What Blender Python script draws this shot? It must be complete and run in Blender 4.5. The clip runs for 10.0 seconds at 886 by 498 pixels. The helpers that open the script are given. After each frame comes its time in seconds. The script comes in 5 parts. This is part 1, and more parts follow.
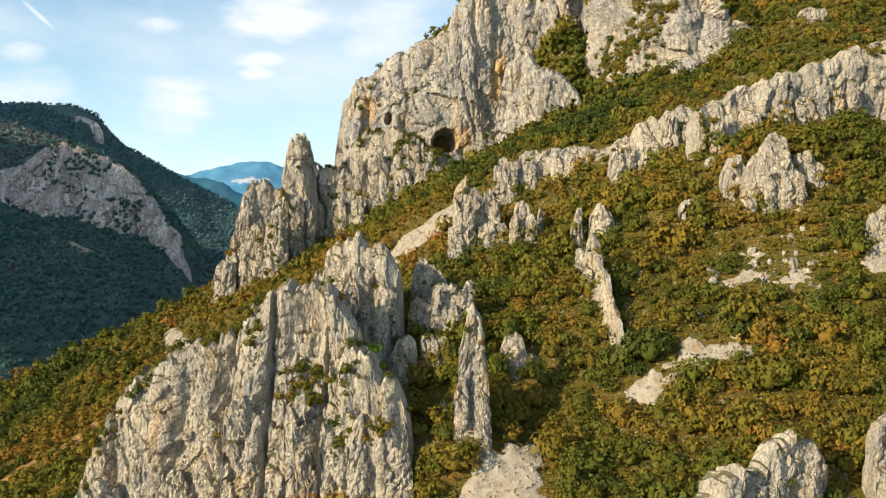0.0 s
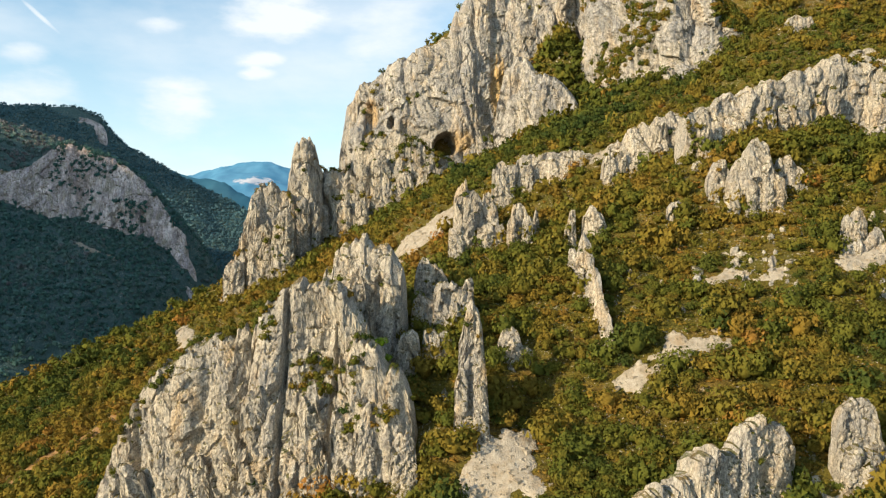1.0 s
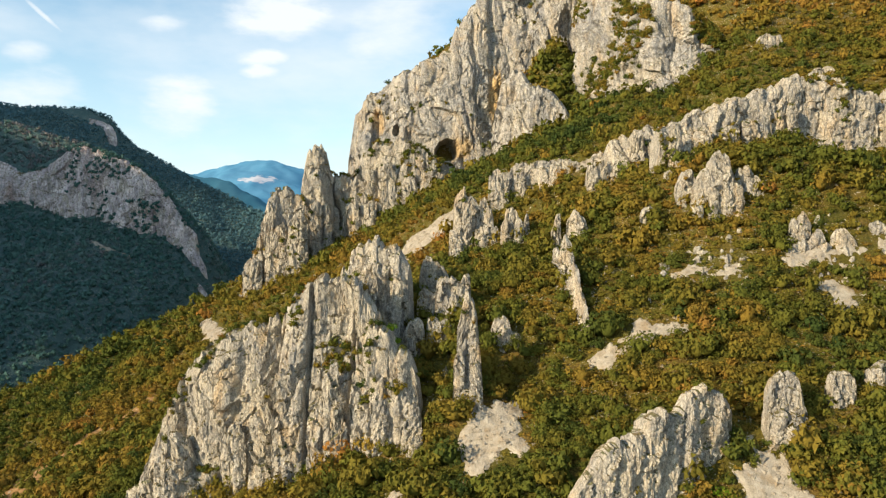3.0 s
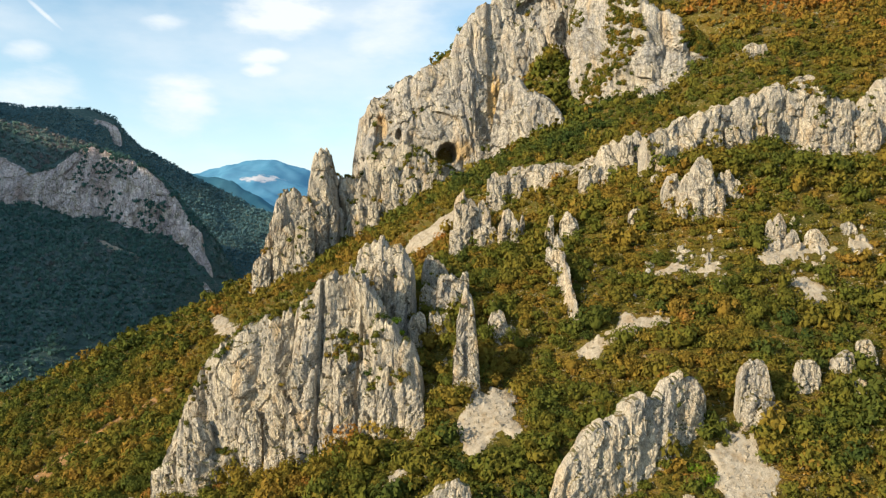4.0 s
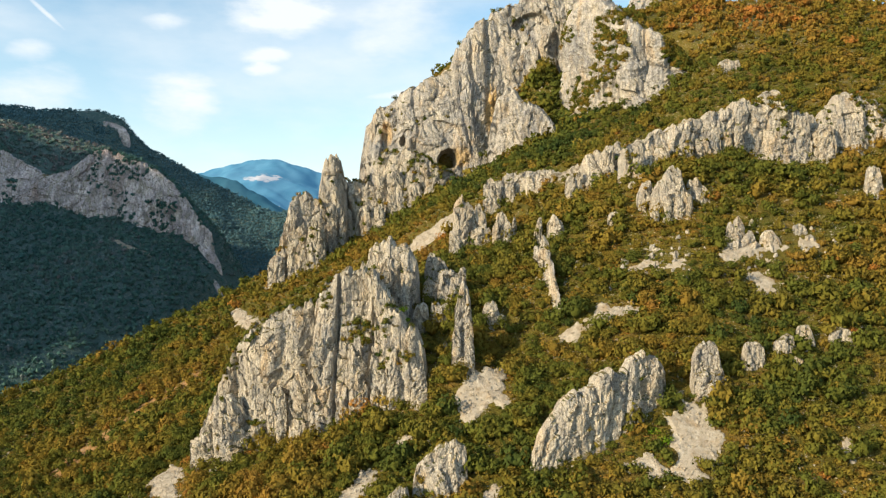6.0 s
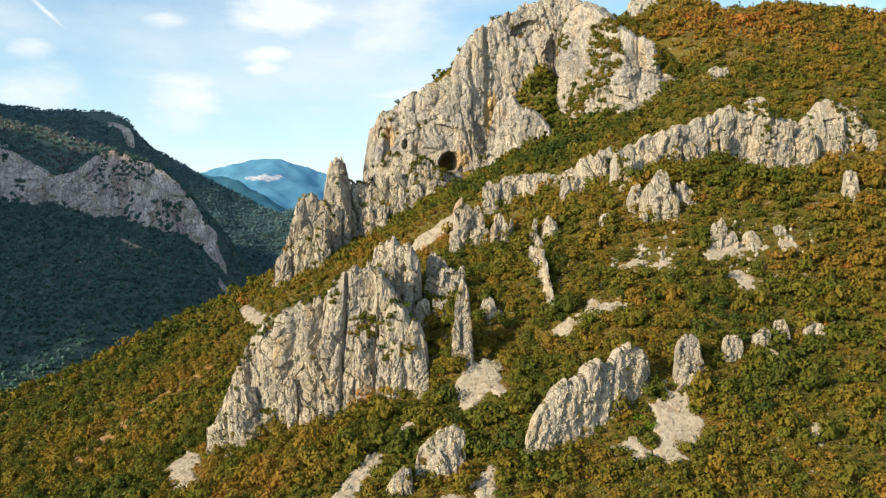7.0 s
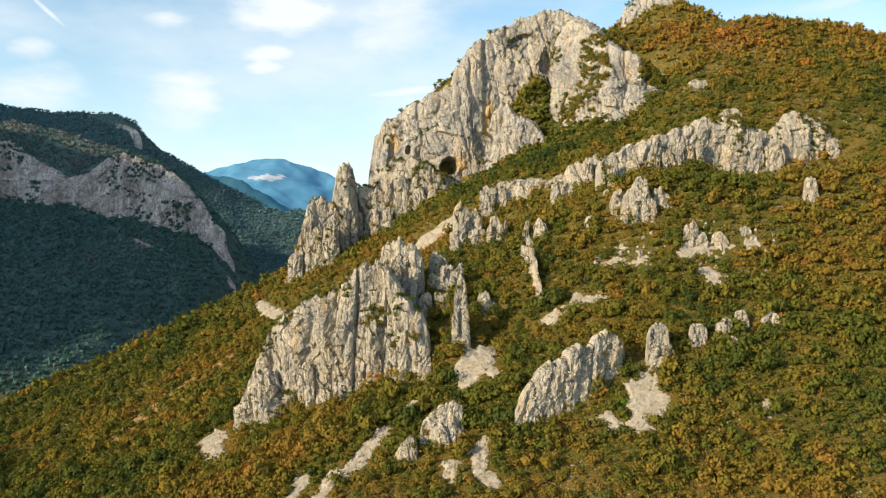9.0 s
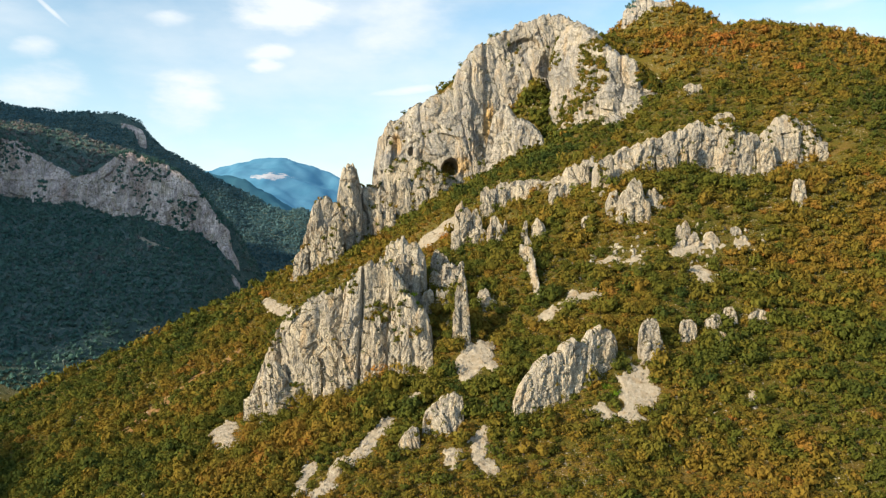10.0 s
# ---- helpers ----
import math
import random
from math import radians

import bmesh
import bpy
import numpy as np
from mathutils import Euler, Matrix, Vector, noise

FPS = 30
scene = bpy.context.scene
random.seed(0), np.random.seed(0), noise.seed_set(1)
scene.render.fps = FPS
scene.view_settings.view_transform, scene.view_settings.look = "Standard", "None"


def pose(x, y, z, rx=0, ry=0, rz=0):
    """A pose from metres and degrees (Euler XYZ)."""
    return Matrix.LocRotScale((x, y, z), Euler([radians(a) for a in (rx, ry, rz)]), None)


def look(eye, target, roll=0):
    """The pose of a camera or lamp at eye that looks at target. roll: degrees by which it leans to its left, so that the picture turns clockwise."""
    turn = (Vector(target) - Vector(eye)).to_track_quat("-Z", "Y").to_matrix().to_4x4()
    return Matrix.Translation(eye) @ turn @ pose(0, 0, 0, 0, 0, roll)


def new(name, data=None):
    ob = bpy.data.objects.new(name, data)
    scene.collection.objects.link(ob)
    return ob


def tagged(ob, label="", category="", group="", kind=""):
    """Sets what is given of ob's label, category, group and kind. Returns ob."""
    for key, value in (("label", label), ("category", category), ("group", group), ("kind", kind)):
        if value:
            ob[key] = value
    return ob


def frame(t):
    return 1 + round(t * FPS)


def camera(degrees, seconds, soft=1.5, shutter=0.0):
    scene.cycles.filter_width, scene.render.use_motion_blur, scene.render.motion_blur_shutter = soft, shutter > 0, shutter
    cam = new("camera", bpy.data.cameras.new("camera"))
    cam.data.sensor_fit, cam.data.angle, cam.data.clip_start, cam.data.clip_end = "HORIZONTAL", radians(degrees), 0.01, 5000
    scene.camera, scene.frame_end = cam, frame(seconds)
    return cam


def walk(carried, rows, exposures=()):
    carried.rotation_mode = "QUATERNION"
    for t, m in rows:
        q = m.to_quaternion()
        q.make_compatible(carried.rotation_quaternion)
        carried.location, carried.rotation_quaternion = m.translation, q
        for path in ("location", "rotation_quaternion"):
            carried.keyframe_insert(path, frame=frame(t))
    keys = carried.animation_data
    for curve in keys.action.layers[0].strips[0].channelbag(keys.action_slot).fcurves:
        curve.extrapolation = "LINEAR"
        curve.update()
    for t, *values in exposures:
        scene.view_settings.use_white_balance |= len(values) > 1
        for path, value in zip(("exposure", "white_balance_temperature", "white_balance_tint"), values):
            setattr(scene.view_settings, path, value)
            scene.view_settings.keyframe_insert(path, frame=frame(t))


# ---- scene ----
cam = camera(62.2, 10.0, soft=1.25)
METRES, EYE, TILT, LEAN, TURN = 150.0, 0.0, 0.0, 0.0, 0.0
ROWS = [
    (0.0, 0.0, 0.0, 0.0, -0.0, 0.0, -0.0),
    (0.5, -0.0, -0.0347, 0.0007, 0.05, -0.02, 0.08),
    (1.0, 0.0006, -0.0767, 0.0017, 0.1, -0.05, 0.15),
    (1.5, 0.0014, -0.1211, 0.0027, 0.14, -0.1, 0.19),
    (2.0, 0.0023, -0.1709, 0.004, 0.19, -0.15, 0.23),
    (2.5, 0.0034, -0.2203, 0.0052, 0.26, -0.2, 0.26),
    (4.0, 0.0061, -0.3774, 0.0071, 0.4, -0.33, 0.28),
    (4.5, 0.0072, -0.4316, 0.0073, 0.44, -0.36, 0.3),
    (5.0, 0.0084, -0.4837, 0.0076, 0.47, -0.38, 0.31),
    (5.5, 0.0098, -0.5381, 0.0078, 0.5, -0.4, 0.32),
    (7.0, 0.0118, -0.7009, 0.0091, 0.58, -0.48, 0.27),
    (7.5, 0.0126, -0.7531, 0.0096, 0.6, -0.5, 0.28),
    (8.0, 0.0137, -0.8079, 0.01, 0.63, -0.52, 0.28),
    (8.5, 0.0146, -0.8632, 0.0106, 0.65, -0.54, 0.29),
    (9.0, 0.0156, -0.9159, 0.0116, 0.67, -0.57, 0.32),
    (9.5, 0.0164, -0.9677, 0.0122, 0.72, -0.66, 0.27),
    (10.0, 0.0171, -0.9997, 0.0123, 0.81, -0.65, 0.23),
]
walk(cam, [(t, pose(0, 0, EYE, TILT, LEAN, TURN) @ pose(METRES * x, METRES * y, METRES * z, 90 + pitch, roll, yaw)) for t, x, y, z, yaw, pitch, roll in ROWS])

# ---- daylight ----
SUN_FROM = Vector((-0.81, -0.58, 0.41)).normalized()
sun = new("sun", bpy.data.lights.new("sun", "SUN"))
sun.data.energy, sun.data.angle, sun.data.color = 5.0, radians(1.5), (1.0, 0.81, 0.54)
sun.matrix_world = look(SUN_FROM * 1000, (0, 0, 0))


def sky_world():
    world = bpy.data.worlds.new("sky")
    scene.world = world
    world.use_nodes = True
    nt = world.node_tree
    nt.nodes.clear()

    def node(kind, **values):
        n = nt.nodes.new(kind)
        for key, value in values.items():
            n.inputs[key].default_value = value
        return n

    def maths(op, a, b=0.5, c=0.5):
        n = nt.nodes.new("ShaderNodeMath")
        n.operation = op
        for k, v in enumerate((a, b, c)):
            if isinstance(v, (int, float)):
                n.inputs[k].default_value = v
            else:
                nt.links.new(v, n.inputs[k])
        return n.outputs[0]

    out, back = nt.nodes.new("ShaderNodeOutputWorld"), nt.nodes.new("ShaderNodeBackground")
    sky = nt.nodes.new("ShaderNodeTexSky")
    sky.sky_type, sky.sun_disc = "NISHITA", False
    sky.sun_elevation = math.asin(SUN_FROM.z)
    sky.sun_rotation = math.atan2(SUN_FROM.x, SUN_FROM.y)
    sky.air_density, sky.dust_density, sky.ozone_density = 1.0, 0.8, 1.0
    where = nt.nodes.new("ShaderNodeTexCoord").outputs["Generated"]
    split = nt.nodes.new("ShaderNodeSeparateXYZ")
    nt.links.new(where, split.inputs[0])
    x, y, z = split.outputs
    # high thin cloud all round, and some heaps of cumulus
    stretch = nt.nodes.new("ShaderNodeMapping")
    stretch.inputs["Scale"].default_value = (1.0, 1.0, 2.6)
    nt.links.new(where, stretch.inputs[0])
    veil = node("ShaderNodeTexNoise", Scale=3.4, Detail=7.0, Roughness=0.55)
    nt.links.new(stretch.outputs[0], veil.inputs["Vector"])
    fluff = node("ShaderNodeTexNoise", Scale=17.0, Detail=8.0, Roughness=0.6)
    nt.links.new(stretch.outputs[0], fluff.inputs["Vector"])
    across, up = maths("DIVIDE", x, maths("MAXIMUM", y, 0.05)), maths("DIVIDE", z, maths("MAXIMUM", y, 0.05))
    ragged = maths("MULTIPLY", maths("SUBTRACT", fluff.outputs[0], 0.5), 2.2)
    total = 0.0
    for cx, cy, rx, ry, weight, turn in CLOUDS:
        dx, dy, c, s = maths("SUBTRACT", across, cx), maths("SUBTRACT", up, cy), math.cos(radians(turn)), math.sin(radians(turn))
        along = maths("ADD", maths("MULTIPLY", dx, c / rx), maths("MULTIPLY", dy, s / rx))
        over = maths("ADD", maths("MULTIPLY", dx, -s / ry), maths("MULTIPLY", dy, c / ry))
        d = maths("ADD", maths("POWER", maths("ABSOLUTE", along), 2.0), maths("POWER", maths("ABSOLUTE", over), 2.0))
        puff = maths("MULTIPLY", maths("SMOOTH_MAX", maths("SUBTRACT", maths("ADD", 1.0, ragged), d), 0.0, 0.3), weight)
        total = maths("ADD", puff, total)
    ahead = maths("GREATER_THAN", y, 0.1)
    veil_part = maths("MULTIPLY", maths("MAXIMUM", maths("SUBTRACT", veil.outputs[0], 0.42), 0.0), 1.9)
    cover = maths("MINIMUM", maths("ADD", veil_part, maths("MULTIPLY", total, ahead)), 0.93)
    haze = maths("MULTIPLY", maths("POWER", maths("SUBTRACT", 1.0, maths("MINIMUM", maths("MAXIMUM", z, 0.0), 1.0)), 6.0), 0.75)
    cover = maths("MINIMUM", maths("ADD", cover, haze), 0.95)
    tint = nt.nodes.new("ShaderNodeMix")
    tint.data_type = "RGBA"
    tint.inputs[7].default_value = CLOUD_WHITE
    nt.links.new(cover, tint.inputs[0])
    clear = nt.nodes.new("ShaderNodeMix")
    clear.data_type, clear.blend_type = "RGBA", "MULTIPLY"
    clear.inputs[0].default_value, clear.inputs[7].default_value = 1.0, (0.95, 1.12, 1.08, 1.0)
    nt.links.new(sky.outputs[0], clear.inputs[6])
    nt.links.new(clear.outputs[2], tint.inputs[6])
    nt.links.new(tint.outputs[2], back.inputs[0])
    back.inputs[1].default_value = SKY_STRENGTH
    nt.links.new(back.outputs[0], out.inputs[0])


SKY_STRENGTH = 0.142
CLOUD_WHITE = (4.75, 5.0, 5.15, 1.0)
CLOUDS = [(-0.365, 0.195, 0.055, 0.048, 0.55, 0), (-0.23, 0.318, 0.075, 0.038, 0.65, 0), (-0.25, 0.258, 0.037, 0.013, 0.6, 0), (-0.253, 0.238, 0.029, 0.010, 0.6, 0),
          (-0.065, 0.30, 0.08, 0.055, 0.35, 20), (-0.57, 0.266, 0.038, 0.017, 0.5, 0), (-0.565, 0.21, 0.075, 0.042, 0.5, 0), (-0.384, 0.305, 0.037, 0.013, 0.45, 0),
          (-0.55, 0.318, 0.034, 0.0035, 0.5, -42), (-0.06, 0.205, 0.05, 0.006, 0.4, 6), (0.53, 0.325, 0.07, 0.012, 0.4, 15)]
sky_world()
scene.view_settings.exposure = 0.56

# ---- materials ----
class Mat:
    """A small builder of node materials."""

    def __init__(self, name):
        self.m = bpy.data.materials.new(name)
        self.m.use_nodes = True
        self.t = self.m.node_tree
        self.t.nodes.clear()
        self.out = self.t.nodes.new("ShaderNodeOutputMaterial")
        self.b = self.t.nodes.new("ShaderNodeBsdfPrincipled")
        self.t.links.new(self.b.outputs[0], self.out.inputs[0])
        self.pos = self.t.nodes.new("ShaderNodeNewGeometry")

    def put(self, socket, v):
        if isinstance(v, (int, float, tuple)):
            socket.default_value = v
        else:
            self.t.links.new(v, socket)

    def scaled(self, s):
        n = self.t.nodes.new("ShaderNodeVectorMath")
        n.operation = "MULTIPLY"
        self.put(n.inputs[0], self.pos.outputs["Position"])
        n.inputs[1].default_value = s if isinstance(s, tuple) else (s, s, s)
        return n.outputs[0]

    def noise(self, scale, detail=5.0, rough=0.6, distort=0.0):
        n = self.t.nodes.new("ShaderNodeTexNoise")
        self.put(n.inputs["Vector"], self.scaled(scale))
        n.inputs["Scale"].default_value, n.inputs["Detail"].default_value = 1.0, detail
        n.inputs["Roughness"].default_value, n.inputs["Distortion"].default_value = rough, distort
        return n.outputs[0]

    def cells(self, scale, feature="F1"):
        n = self.t.nodes.new("ShaderNodeTexVoronoi")
        n.feature = feature
        self.put(n.inputs["Vector"], self.scaled(scale))
        n.inputs["Scale"].default_value = 1.0
        return n

    def ramp(self, fac, *stops):
        n = self.t.nodes.new("ShaderNodeValToRGB")
        while len(n.color_ramp.elements) < len(stops):
            n.color_ramp.elements.new(0.5)
        for e, (p, c) in zip(n.color_ramp.elements, stops):
            e.position, e.color = p, (c if isinstance(c, tuple) else (c, c, c)) + (1.0,)
        self.put(n.inputs[0], fac)
        return n.outputs[0]

    def mix(self, fac, a, b, blend="MIX"):
        n = self.t.nodes.new("ShaderNodeMix")
        n.data_type, n.blend_type = "RGBA", blend
        for s, v in ((n.inputs[0], fac), (n.inputs[6], a), (n.inputs[7], b)):
            self.put(s, v + (1.0,) if isinstance(v, tuple) and len(v) == 3 else v)
        return n.outputs[2]

    def maths(self, op, a, b=0.5):
        n = self.t.nodes.new("ShaderNodeMath")
        n.operation = op
        self.put(n.inputs[0], a)
        self.put(n.inputs[1], b)
        return n.outputs[0]

    def bump(self, value, depth, strength=0.8):
        n = self.t.nodes.new("ShaderNodeBump")
        n.inputs["Distance"].default_value, n.inputs["Strength"].default_value = depth, strength
        self.put(n.inputs["Height"], value)
        self.t.links.new(n.outputs[0], self.b.inputs["Normal"])

    def up(self):
        n = self.t.nodes.new("ShaderNodeSeparateXYZ")
        self.put(n.inputs[0], self.pos.outputs["Normal"])
        return n.outputs[2]

    def height(self):
        n = self.t.nodes.new("ShaderNodeSeparateXYZ")
        self.put(n.inputs[0], self.pos.outputs["Position"])
        return n.outputs[2]

    def near(self, x, y, z, rx, ry, rz):
        """1 at a place in the world, 0 past the radii, for a stain."""
        n = self.t.nodes.new("ShaderNodeVectorMath")
        n.operation = "SUBTRACT"
        self.put(n.inputs[0], self.pos.outputs["Position"])
        n.inputs[1].default_value = (x, y, z)
        d = self.t.nodes.new("ShaderNodeVectorMath")
        d.operation = "DIVIDE"
        self.put(d.inputs[0], n.outputs[0])
        d.inputs[1].default_value = (rx, ry, rz)
        e = self.t.nodes.new("ShaderNodeVectorMath")
        e.operation = "LENGTH"
        self.put(e.inputs[0], d.outputs[0])
        return self.maths("SUBTRACT", 1.0, e.outputs["Value"])

    def done(self, colour, rough=0.9, gloss=0.2):
        self.put(self.b.inputs["Base Color"], colour)
        self.put(self.b.inputs["Roughness"], rough)
        self.b.inputs["Specular IOR Level"].default_value = gloss
        return self.m


def limestone(name, pale, grey, ochre, s=1.0, stains=()):
    """Weathered limestone: grey and cream patches, drip streaks, ochre stains, thin fissures, dry grass on the ledges."""
    m = Mat(name)
    patch = m.noise(0.07 / s, 7, 0.68, 0.8)
    col = m.mix(m.ramp(patch, (0.38, 0.0), (0.60, 1.0)), grey, pale)
    cream = m.noise((0.30 / s, 0.30 / s, 0.16 / s), 7, 0.68, 1.0)
    col = m.mix(m.maths("MULTIPLY", m.ramp(cream, (0.49, 0.0), (0.60, 1.0)), 0.7), col, (0.45, 0.395, 0.31))
    streak = m.noise((0.75 / s, 0.75 / s, 0.07 / s), 7, 0.72, 0.7)
    col = m.mix(m.maths("MULTIPLY", m.ramp(streak, (0.50, 0.0), (0.66, 1.0)), 0.6), col, (0.13, 0.13, 0.135))
    white = m.noise((0.6 / s, 0.6 / s, 0.10 / s), 5, 0.65, 0.5)
    col = m.mix(m.maths("MULTIPLY", m.ramp(white, (0.54, 0.0), (0.66, 1.0)), 0.5), col, (0.50, 0.475, 0.425))
    warm = m.noise((0.13 / s, 0.13 / s, 0.06 / s), 6, 0.65, 0.8)
    col = m.mix(m.maths("MULTIPLY", m.ramp(warm, (0.54, 0.0), (0.70, 1.0)), 0.7), col, ochre)
    for x, y, z, rx, ry, rz, c in stains:
        spot = m.maths("ADD", m.near(x, y, z, rx, ry, rz), m.maths("MULTIPLY", m.maths("SUBTRACT", streak, 0.5), 1.6))
        col = m.mix(m.maths("MULTIPLY", m.ramp(spot, (0.1, 0.0), (0.5, 1.0)), 0.85), col, c)
    fine = m.noise(0.9 / s, 9, 0.74, 0.5)
    col = m.mix(m.ramp(fine, (0.30, 0.55), (0.43, 0.0)), col, (0.13, 0.12, 0.105))
    col = m.mix(0.75, col, m.ramp(m.noise((2.4 / s, 2.4 / s, 1.5 / s), 7, 0.82), (0.34, 0.12), (0.66, 0.88)), "OVERLAY")
    thin = m.noise((0.5 / s, 0.5 / s, 0.11 / s), 4, 0.55, 1.2)
    fissure = m.maths("ABSOLUTE", m.maths("SUBTRACT", thin, 0.5), 0.0)
    col = m.mix(m.maths("MULTIPLY", m.ramp(fissure, (0.0, 0.85), (0.014, 0.0)), m.ramp(cream, (0.44, 1.0), (0.56, 0.25))), col, (0.06, 0.055, 0.05))
    moss = m.maths("ADD", m.up(), m.maths("MULTIPLY", m.maths("SUBTRACT", m.noise(0.35 / s, 6, 0.72), 0.5), 1.3))
    turf = m.ramp(m.noise(0.25, 3), (0.35, (0.075, 0.085, 0.022)), (0.65, (0.16, 0.11, 0.04)))
    col = m.mix(m.ramp(moss, (0.64, 0.0), (0.80, 0.9)), col, turf)
    crazed = m.cells((0.9 / s, 0.9 / s, 0.4 / s), "DISTANCE_TO_EDGE").outputs["Distance"]
    col = m.mix(m.maths("MULTIPLY", m.ramp(crazed, (0.0, 0.75), (0.05, 0.0)), m.ramp(white, (0.40, 0.0), (0.60, 1.0))), col, (0.075, 0.07, 0.062))
    relief = m.maths("ADD", fine, m.maths("MULTIPLY", m.ramp(fissure, (0.0, 0.0), (0.03, 1.0)), 0.35))
    m.bump(relief, 0.5 * s, 0.85)
    return m.done(col, 0.92, 0.15)


def ground_material():
    m = Mat("dry_soil_hazed_far_floor")
    a = m.noise(0.09, 6, 0.65)
    col = m.ramp(a, (0.30, (0.062, 0.064, 0.012)), (0.50, (0.105, 0.086, 0.016)), (0.68, (0.155, 0.10, 0.028)), (0.82, (0.22, 0.16, 0.085)))
    col = m.mix(m.ramp(m.noise(0.8, 6, 0.7), (0.55, 0.0), (0.68, 0.6)), col, (0.05, 0.055, 0.016))
    # across the valley: forest floor, bluish air haze painted over it
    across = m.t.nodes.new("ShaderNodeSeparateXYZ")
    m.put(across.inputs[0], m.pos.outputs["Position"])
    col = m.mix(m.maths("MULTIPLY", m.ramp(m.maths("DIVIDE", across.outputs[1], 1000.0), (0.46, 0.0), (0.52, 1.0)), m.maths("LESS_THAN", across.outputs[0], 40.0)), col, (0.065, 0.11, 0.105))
    stone = m.maths("MULTIPLY", m.ramp(m.noise(0.45, 6, 0.7), (0.60, 0.0), (0.66, 1.0)), m.ramp(m.noise(0.03, 3), (0.45, 0.0), (0.6, 1.0)))
    col = m.mix(stone, col, (0.46, 0.42, 0.35))
    grass = m.noise(2.2, 6, 0.8)
    col = m.mix(0.8, col, m.ramp(grass, (0.36, 0.12), (0.64, 0.85)), "OVERLAY")
    chips = m.maths("MULTIPLY", m.ramp(m.noise(1.7, 3, 0.6), (0.62, 0.0), (0.66, 1.0)), m.ramp(m.noise(0.07, 3), (0.42, 0.0), (0.58, 1.0)))
    col = m.mix(chips, col, (0.44, 0.40, 0.33))
    m.bump(m.maths("ADD", m.noise(0.7, 8, 0.7), m.maths("MULTIPLY", grass, 0.5)), 0.8, 0.9)
    return m.done(col, 0.95, 0.1)


def leaf_material(name, stops, per_object=False, grain=2.2):
    m = Mat(name)
    if per_object:
        tint = m.maths("ADD", m.maths("MULTIPLY", m.t.nodes.new("ShaderNodeObjectInfo").outputs["Random"], 0.42), 0.2)
    else:
        n = m.t.nodes.new("ShaderNodeAttribute")
        n.attribute_name = "tint"
        tint = n.outputs["Fac"]
    col = m.ramp(tint, *stops)
    leaf = m.pos.outputs["Random Per Island"]
    col = m.mix(0.3, col, m.ramp(leaf, (0.0, 0.3), (1.0, 0.7)), "OVERLAY")
    spray = m.noise(grain, 5, 0.75)
    col = m.mix(0.4, col, m.ramp(spray, (0.34, 0.25), (0.64, 0.74)), "OVERLAY")
    m.done(col, 0.9, 0.04)
    thin = m.t.nodes.new("ShaderNodeBsdfTranslucent")
    m.put(thin.inputs[0], col)
    both = m.t.nodes.new("ShaderNodeMixShader")
    both.inputs[0].default_value = 0.22
    m.t.links.new(m.b.outputs[0], both.inputs[1])
    m.t.links.new(thin.outputs[0], both.inputs[2])
    m.t.links.new(both.outputs[0], m.out.inputs[0])
    return m.m


LEAF_STOPS = ((0.0, (0.040, 0.064, 0.018)), (0.28, (0.104, 0.112, 0.020)), (0.50, (0.198, 0.141, 0.025)),
              (0.72, (0.256, 0.141, 0.032)), (0.90, (0.345, 0.145, 0.034)), (1.0, (0.280, 0.083, 0.025)))
# the next two: far leaf colours with blue air haze painted in
HAZED_FOREST_STOPS = ((0.0, (0.06, 0.138, 0.128)), (0.5, (0.098, 0.182, 0.155)), (0.8, (0.17, 0.175, 0.18)), (1.0, (0.20, 0.18, 0.175)))
HAZED_HILL_STOPS = ((0.0, (0.085, 0.175, 0.205)), (0.6, (0.112, 0.205, 0.22)), (1.0, (0.14, 0.20, 0.195)))
GREEN_STOPS = ((0.0, (0.11, 0.20, 0.016)), (1.0, (0.15, 0.22, 0.02)))
ROCK = limestone("limestone", (0.435, 0.39, 0.315), (0.275, 0.26, 0.238), (0.43, 0.305, 0.165))
CLIFF = limestone("great_cliff_limestone", (0.415, 0.385, 0.34), (0.265, 0.262, 0.262), (0.41, 0.31, 0.195), 1.5,
                  ((28, 372, 82, 6.5, 34, 21, (0.50, 0.33, 0.13)), (9.5, 364, 54, 8, 16, 8, (0.45, 0.32, 0.165)), (-37, 365, 70, 5, 14, 10, (0.46, 0.32, 0.165))))
# paler and pinker than bare stone: distance haze is mixed into these colours
HAZED_ROCK = limestone("hazed_cliff_limestone", (0.82, 0.71, 0.70), (0.36, 0.305, 0.32), (0.42, 0.30, 0.27), 2.6)
SOIL = ground_material()
LEAVES = leaf_material("scrub_leaves", LEAF_STOPS)
LEAVES_ONE = leaf_material("single_shrub_leaves", LEAF_STOPS, True)
HAZED_FOREST = leaf_material("hazed_forest_leaves", HAZED_FOREST_STOPS, grain=0.6)
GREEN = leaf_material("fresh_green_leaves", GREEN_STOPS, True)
HAZED_HILL_WOODS = leaf_material("hazed_hill_leaves", HAZED_HILL_STOPS, grain=0.5)

def smin(a, b, k):
    h = np.clip(0.5 + 0.5 * (b - a) / k, 0, 1)
    return b * (1 - h) + a * h - k * h * (1 - h)


def smax(a, b, k):
    return -smin(-a, -b, k)


def step(a, b, x):
    t = np.clip((x - a) / (b - a), 0, 1)
    return t * t * (3 - 2 * t)


